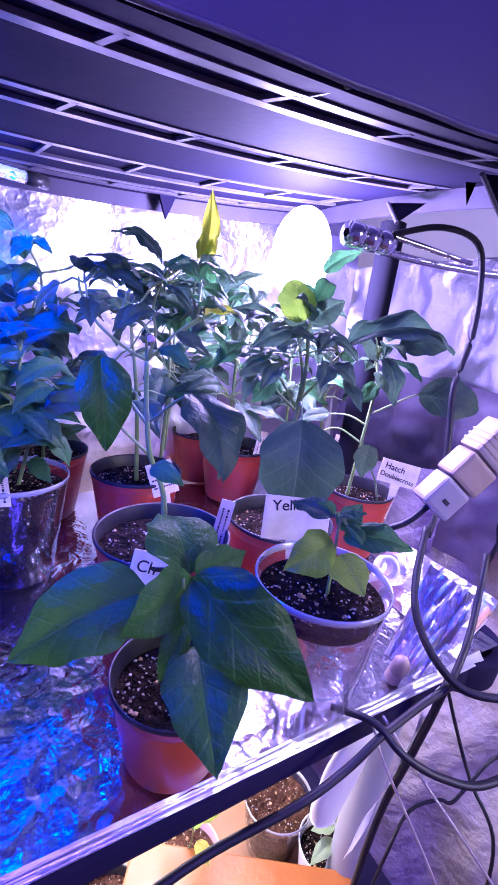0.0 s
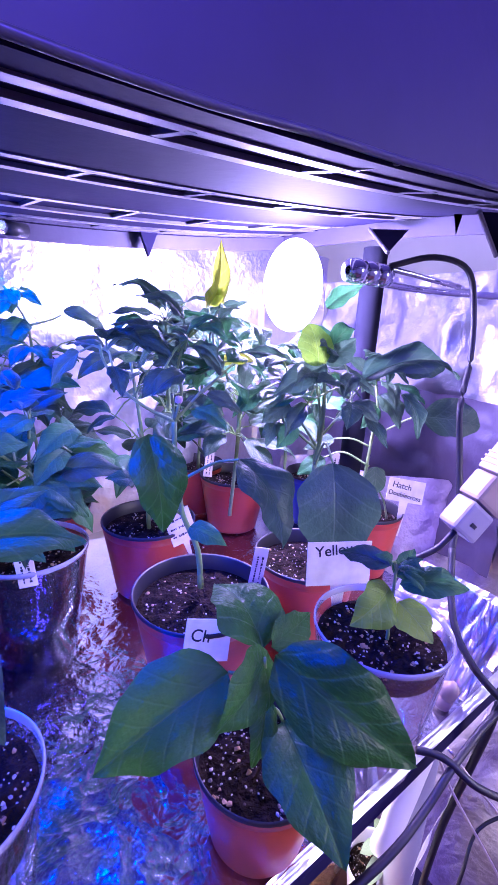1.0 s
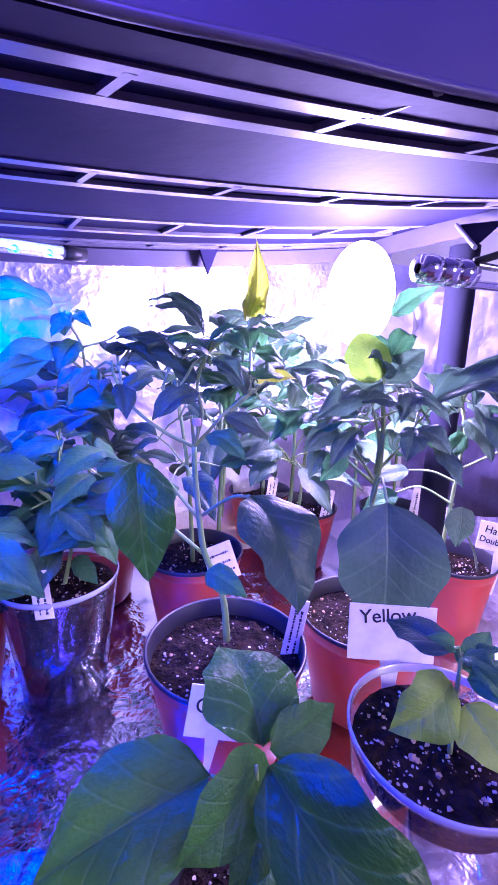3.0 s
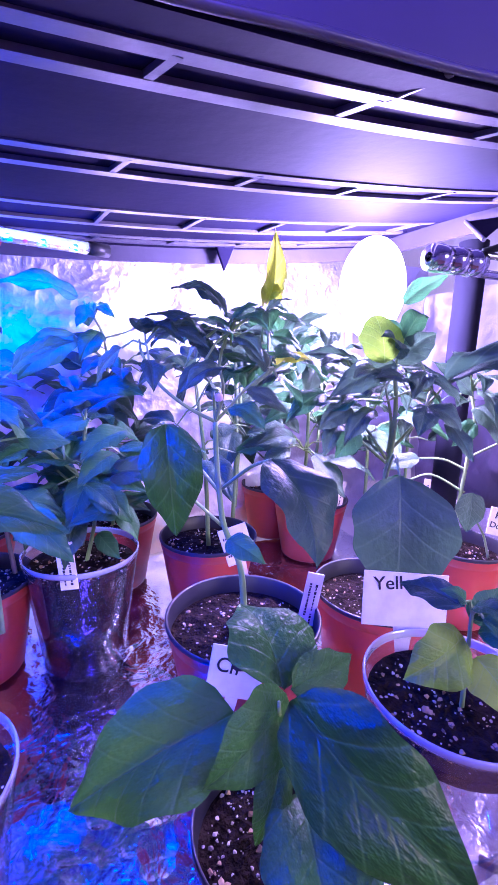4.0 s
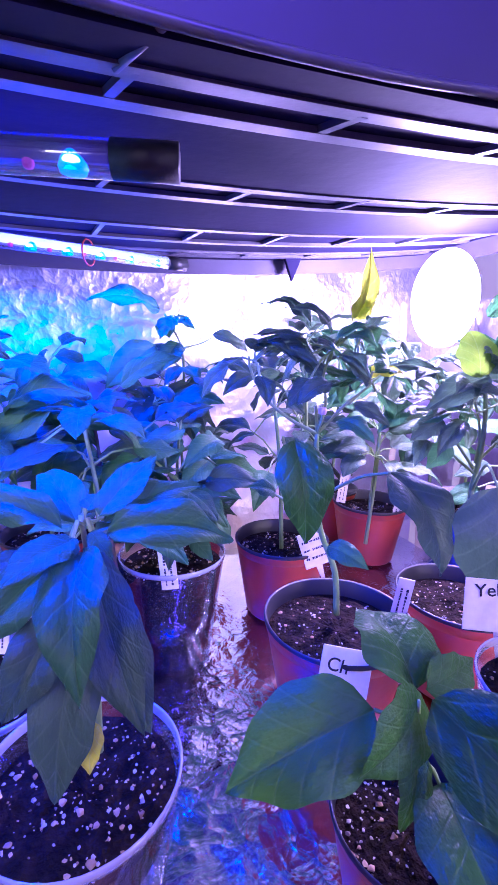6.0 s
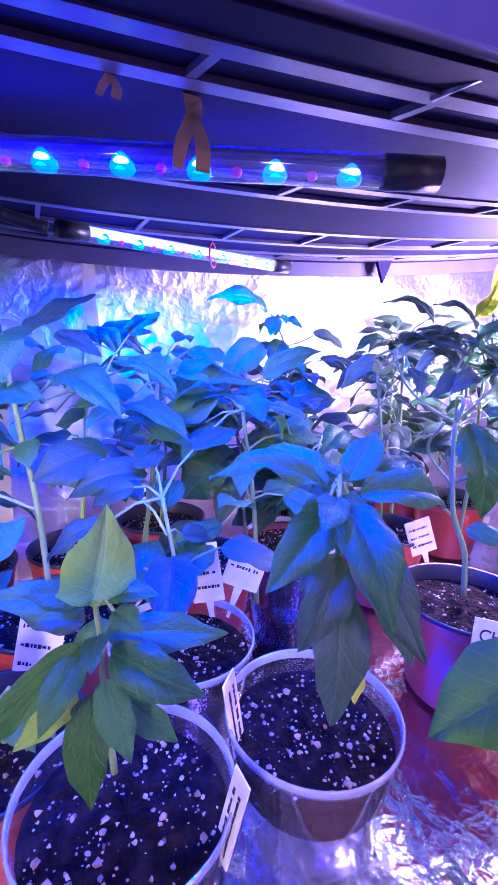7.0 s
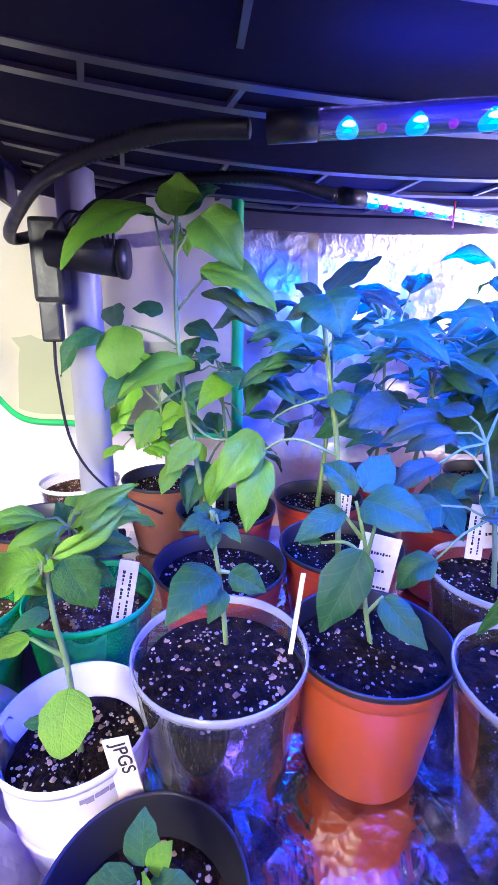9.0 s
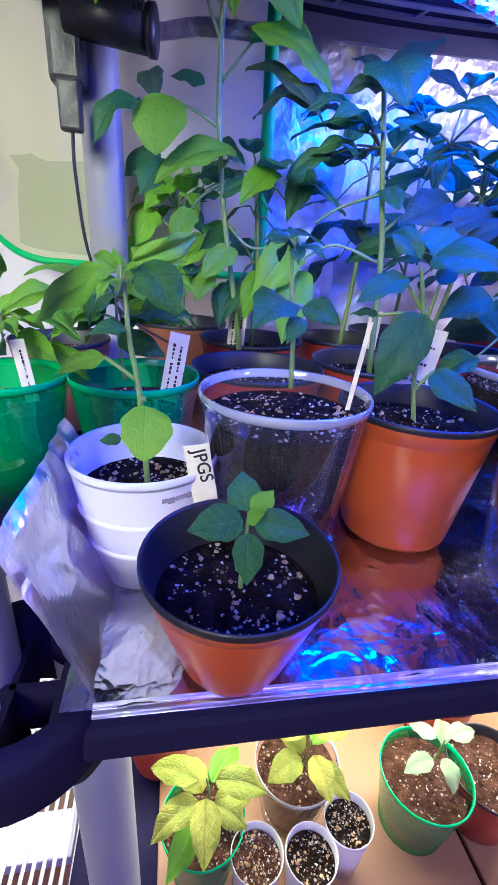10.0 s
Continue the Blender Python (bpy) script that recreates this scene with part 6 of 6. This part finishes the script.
def low_plant(x, y, z, n, size, code, seed, label):
    PICK.seed(seed)
    p = pepper((x, y, z), label)
    top = Vector((x, y - 0.01, z + 0.075))
    stem(p, 0.0024, M_STEM, (x, y, z), (x + 0.003, y - 0.005, z + 0.04), top)
    for k in range(n):
        a = 2.4 * k + PICK.uniform(-0.3, 0.3)
        out = Vector((math.cos(a), math.sin(a), -0.25 - 0.1 * (k % 3)))
        s = top + out * 0.008 - Vector((0, 0, 0.006 * k))
        leaf(p, s, s + out.normalized() * size * PICK.uniform(0.75, 1.15), size * PICK.uniform(0.5, 0.62), "l" if k % 4 == 3 and code == "z" else code, 0.1)


cup((-0.314, 0.285, LOW), 0.042, 0.085, "green plastic cup on the lower shelf", 101, M_GREEN_CUP, M_GREEN_RIM, dry=True, group="lower cups")
low_plant(-0.312, 0.292, LOW + 0.080, 9, 0.050, "z", 21, "pale yellow green pepper plant on the lower shelf")
cup((-0.208, 0.325, LOW), 0.047, 0.088, "clear cup with lilac rim on the lower shelf", 102, dry=True, group="lower cups")
low_plant(-0.205, 0.318, LOW + 0.076, 7, 0.052, "z", 22, "pale crinkled pepper plant on the lower shelf")
cup((-0.069, 0.295, LOW), 0.050, 0.088, "green rimmed cup with crumbly soil", 103, M_GREEN_CUP, M_GREEN_RIM, dry=True, group="lower cups")
low_plant(-0.066, 0.300, LOW + 0.076, 5, 0.036, "w", 23, "wilting pale seedling on the lower shelf")
for x, y, s in ((-0.264, 0.255, 104), (-0.212, 0.248, 105), (-0.166, 0.270, 106)):
    cup((x, y, LOW), 0.0255, 0.075, "small white plastic cup with soil", s, M_WHITE, M_WHITE, 0.01, "small white cups", dry=s == 104)
cup((0.368, 0.316, LOW), 0.048, 0.088, "clear cup of reddish dry soil", 107, dry=True, group="lower cups")
cup((0.228, 0.31, LOW), 0.043, 0.085, "pink plastic cup of reddish dry soil", 108, M_PINK, M_PINK, dry=True, group="lower cups")
low_plant(0.228, 0.31, LOW + 0.073, 4, 0.03, "z", 24, "yellowed seedling in a pink cup")
cup((0.400, 0.243, LOW), 0.040, 0.08, "white cup with a pale seedling", 109, M_WHITE, M_WHITE, 0.02, group="lower cups")
low_plant(0.400, 0.243, LOW + 0.06, 5, 0.035, "w", 25, "pale frilly seedling in a white cup")
nursery_pot((0.012, 0.292, LOW), 0.05, 0.085, "dark red nursery pot on the lower shelf", M_RED_POT, 110, True)
nursery_pot((0.015, 0.40, LOW), 0.05, 0.085, "dark red nursery pot on the lower shelf", M_RED_POT, 111, True)
nursery_pot((-0.36, 0.40, LOW), 0.045, 0.08, "dark red nursery pot on the lower shelf", M_RED_POT, 112, True)
nursery_pot((0.13, 0.30, LOW), 0.045, 0.082, "dark red nursery pot on the lower shelf", M_RED_POT, 113, True)
label_stake((0.02, 0.262, LOW + 0.07), 0.022, 0.045, -5, 8, "white label in a dark red pot", 3, (), 0.0, 10)
label_stake((-0.35, 0.36, LOW + 0.07), 0.024, 0.03, 0, 12, "short white label in a dark pot", 1, (), 0.0, -10)
bm = bmesh.new()
box(bm, -0.09, 0.16, 0.11, 0.205, -0.52, -0.445, 0.004)
tagged(part("violet_box", bm, M_VIOLET), "low violet plastic box before the lower shelf", "box")
bm = bmesh.new()
box(bm, -0.21, -0.10, 0.12, 0.20, -0.505, -0.438, 0.004)
tagged(part("pink_box", bm, M_PINK), "small pinkish plastic box before the lower shelf", "box")

# white wire rack beyond the shelf
rack = base("wire_rack", (-0.66, 0.33, -0.46), "white coated wire rack low beside the shelf", "wire rack")
for k in range(40):
    rod(rack, "wire", M_WHITE, 0.0022, (-0.86 + 0.0107 * k, 0.05, -0.46), (-0.86 + 0.0107 * k, 0.3, -0.46), (-0.86 + 0.0107 * k, 0.75, -0.46))
for y in (0.06, 0.40, 0.44, 0.48, 0.52, 0.56, 0.60, 0.64):
    rod(rack, "cross_wire", M_WHITE, 0.002, (-0.87, y, -0.464), (-0.66, y, -0.464), (-0.44, y, -0.464))
bm = bmesh.new()
box(bm, -0.19, 0.20, 0.0, 0.05, -0.03, -0.012, 0.002)
part("rail", bm, M_WHITE, rack)

# ---- cables and plugs at the end ----
adapter = base("power_plug", (0.445, 0.245, 0.125), "beige and clear power plug joined to a white socket", "plug")
for name, z0, z1, w, d, m in (("clear_shell", 0.0, 0.034, 0.036, 0.026, M_GREYCLEAR), ("beige_body", 0.035, 0.066, 0.040, 0.028, M_BEIGE), ("socket", 0.067, 0.105, 0.042, 0.03, M_WHITE_SHADED)):
    bm = bmesh.new()
    box(bm, -w / 2, w / 2, -d / 2, d / 2, z0, z1, 0.004)
    last_piece = part(name, bm, m, adapter)
for k in range(3):
    bm = bmesh.new()
    box(bm, -0.0215, 0.0215, -0.0155, 0.0155, 0.074 + 0.006 * k, 0.0765 + 0.006 * k, 0.0008)
    part("ridge", bm, M_BEIGE, last_piece)
bm = bmesh.new()
box(bm, -0.004, 0.004, -0.0135, -0.0125, 0.012, 0.016)
part("latch", bm, M_BLACK, adapter)
rod(adapter, "cord", M_CABLE, 0.0032, (0.445, 0.245, 0.126), (0.442, 0.245, 0.10), (0.433, 0.25, 0.075))
rod(adapter, "white_cord", M_WHITE, 0.003, (0.445, 0.245, 0.228), (0.45, 0.25, 0.26), (0.49, 0.26, 0.32), (0.54, 0.26, 0.40))
adapter.matrix_world = pose(0.383, 0.219, 0.146, 0, 38, -22) @ Matrix.Scale(0.92, 4)


def cable(label, radius, *points, m=None, name="cable"):
    o = Vector(points[0])
    ob = smooth(part(name, tube(bmesh.new(), bend([Vector(q) - o for q in points], 8), radius, 8), m or M_CABLE))
    ob.location = o
    return tagged(ob, label, name.replace("_", " "), "cables" if name == "cable" else "")


cable("thick black cable hanging over the shelf's corner", 0.0034, (0.402, 0.227, 0.118), (0.372, 0.205, 0.083), (0.354, 0.184, 0.062), (0.344, 0.153, 0.046), (0.352, 0.125, 0.036), (0.39, 0.10, 0.04), (0.46, 0.08, 0.05))
cable("black cable looping below the shelf's corner", 0.0030, (0.262, 0.176, 0.010), (0.281, 0.150, 0.013), (0.292, 0.127, 0.001), (0.317, 0.108, -0.012), (0.349, 0.092, -0.015), (0.42, 0.08, 0.0))
cable("black cable slanting up past the shelf's edge", 0.0030, (0.10, 0.155, -0.05), (0.153, 0.153, -0.037), (0.213, 0.143, -0.019), (0.253, 0.142, -0.008), (0.282, 0.142, 0.007), (0.32, 0.142, 0.018), (0.349, 0.14, 0.03), (0.375, 0.148, 0.048), (0.399, 0.16, 0.07), (0.43, 0.18, 0.11))
cable("dark grey cable dropping behind the white strip", 0.0034, (0.352, 0.142, 0.030), (0.350, 0.145, -0.006), (0.350, 0.152, -0.058), (0.346, 0.160, -0.123), (0.345, 0.165, -0.20), (0.35, 0.17, -0.30))
cable("thin black lead beside the tarp", 0.0015, (0.355, 0.142, 0.022), (0.365, 0.128, -0.017), (0.369, 0.110, -0.048), (0.38, 0.085, -0.09), (0.40, 0.08, -0.20))
cable("thin black lead curling across the tarp", 0.0014, (0.42, 0.10, -0.02), (0.387, 0.108, -0.032), (0.365, 0.110, -0.051), (0.352, 0.112, -0.063), (0.345, 0.119, -0.065), (0.325, 0.128, -0.078), (0.304, 0.125, -0.11), (0.30, 0.13, -0.20))
cable("bent steel wire leaning under the corner", 0.0011, (0.287, 0.154, 0.004), (0.289, 0.150, -0.004), (0.293, 0.139, -0.024), (0.319, 0.105, -0.089), (0.36, 0.06, -0.19), m=M_WIRE, name="steel_wire")
cable("bent steel wire leaning under the corner", 0.0011, (0.293, 0.151, 0.012), (0.319, 0.124, -0.032), (0.357, 0.085, -0.091), (0.42, 0.03, -0.19), m=M_WIRE, name="steel_wire")
bm = bmesh.new()
path = bend([(0.356, 0.150, 0.016), (0.352, 0.153, -0.032), (0.347, 0.159, -0.086), (0.338, 0.166, -0.139), (0.330, 0.172, -0.20)])
g = [[bm.verts.new(q + Vector((side * (0.004 + 0.003 * math.sin(n * 0.35)), 0.001 * math.sin(n * 0.8 + side), 0))) for side in (-1, 0, 1)] for n, q in enumerate(path)]
for a, b in zip(g, g[1:]):
    for k in (0, 1):
        bm.faces.new((a[k], a[k + 1], b[k + 1], b[k]))
bmesh.ops.solidify(bm, geom=bm.faces[:], thickness=0.001)
tagged(smooth(part("plastic_strip", bm, M_WHITE)), "white plastic strip curling down below the shelf", "plastic strip")
bm = bmesh.new()
spine = bend([(0.309, 0.172, -0.004), (0.309, 0.178, -0.052), (0.308, 0.187, -0.115), (0.309, 0.195, -0.165)], 6)
rings = []
for n, q in enumerate(spine):
    u = n / (len(spine) - 1)
    wide, deep = 0.010 + 0.016 * math.sin(math.pi * min(1.0, u * 0.8 + 0.12)) , 0.005 + 0.006 * u
    rings.append([bm.verts.new(q + Vector((wide * math.cos(a) + 0.001 * math.sin(3 * a + n), deep * math.sin(a), 0.002 * math.sin(2 * a + n)))) for a in (2 * math.pi * k / 16 for k in range(16))])
for a, b in zip(rings, rings[1:]):
    for k in range(16):
        bm.faces.new((a[k], a[(k + 1) % 16], b[(k + 1) % 16], b[k]))
bm.faces.new(rings[0])
bm.faces.new(rings[-1][::-1])
tagged(smooth(part("plastic_sleeve", bm, M_WHITE)), "white plastic sleeve hanging below the shelf's corner", "plastic sleeve")
foil_flap("crumpled foil sheet bent up at the shelf's corner", ((0.357, 0.170, 0.004), (0.352, 0.205, 0.006), (0.405, 0.215, 0.084), (0.418, 0.165, 0.072)), 11.0)
cable("short orange lead lying over the foil edge", 0.003, (0.425, 0.172, 0.032), (0.45, 0.175, 0.042), (0.49, 0.19, 0.04), m=M_TIE, name="orange_lead")
film("grey_tarp", (0.50, 0.60), (0.95, -0.10), -0.94, 0.10, M_TARP, "crumpled grey pink plastic tarp beside the shelf", "tarp", 0.05, seed=9.0)
ring = base("white_ring", (0.405, 0.262, 0.05), "white plastic ring lying among the cables", "ring")
smooth(part("ring", lathe(bmesh.new(), [(0.011, -0.004), (0.0145, -0.004), (0.0145, 0.004), (0.011, 0.004), (0.011, -0.004)], 24), M_WHITE, ring)).matrix_local = pose(0, 0, 0, 60, 10, -20)
bm = bmesh.new()
lathe(bm, [(0, 0), (0.008, 0.0005), (0.009, 0.002), (0.009, 0.012), (0.0083, 0.0125), (0.0083, 0.0155), (0.009, 0.016), (0.0095, 0.027), (0.006, 0.031), (0.0035, 0.034), (0, 0.034)], 24)
adaptor = tagged(smooth(part("beige_adaptor", bm, M_BEIGE)), "small beige adaptor beside a clear cup", "adaptor")
adaptor.matrix_world = pose(0.335, 0.180, 0.004, 6, 14, -30) @ Matrix.Scale(0.8, 4)
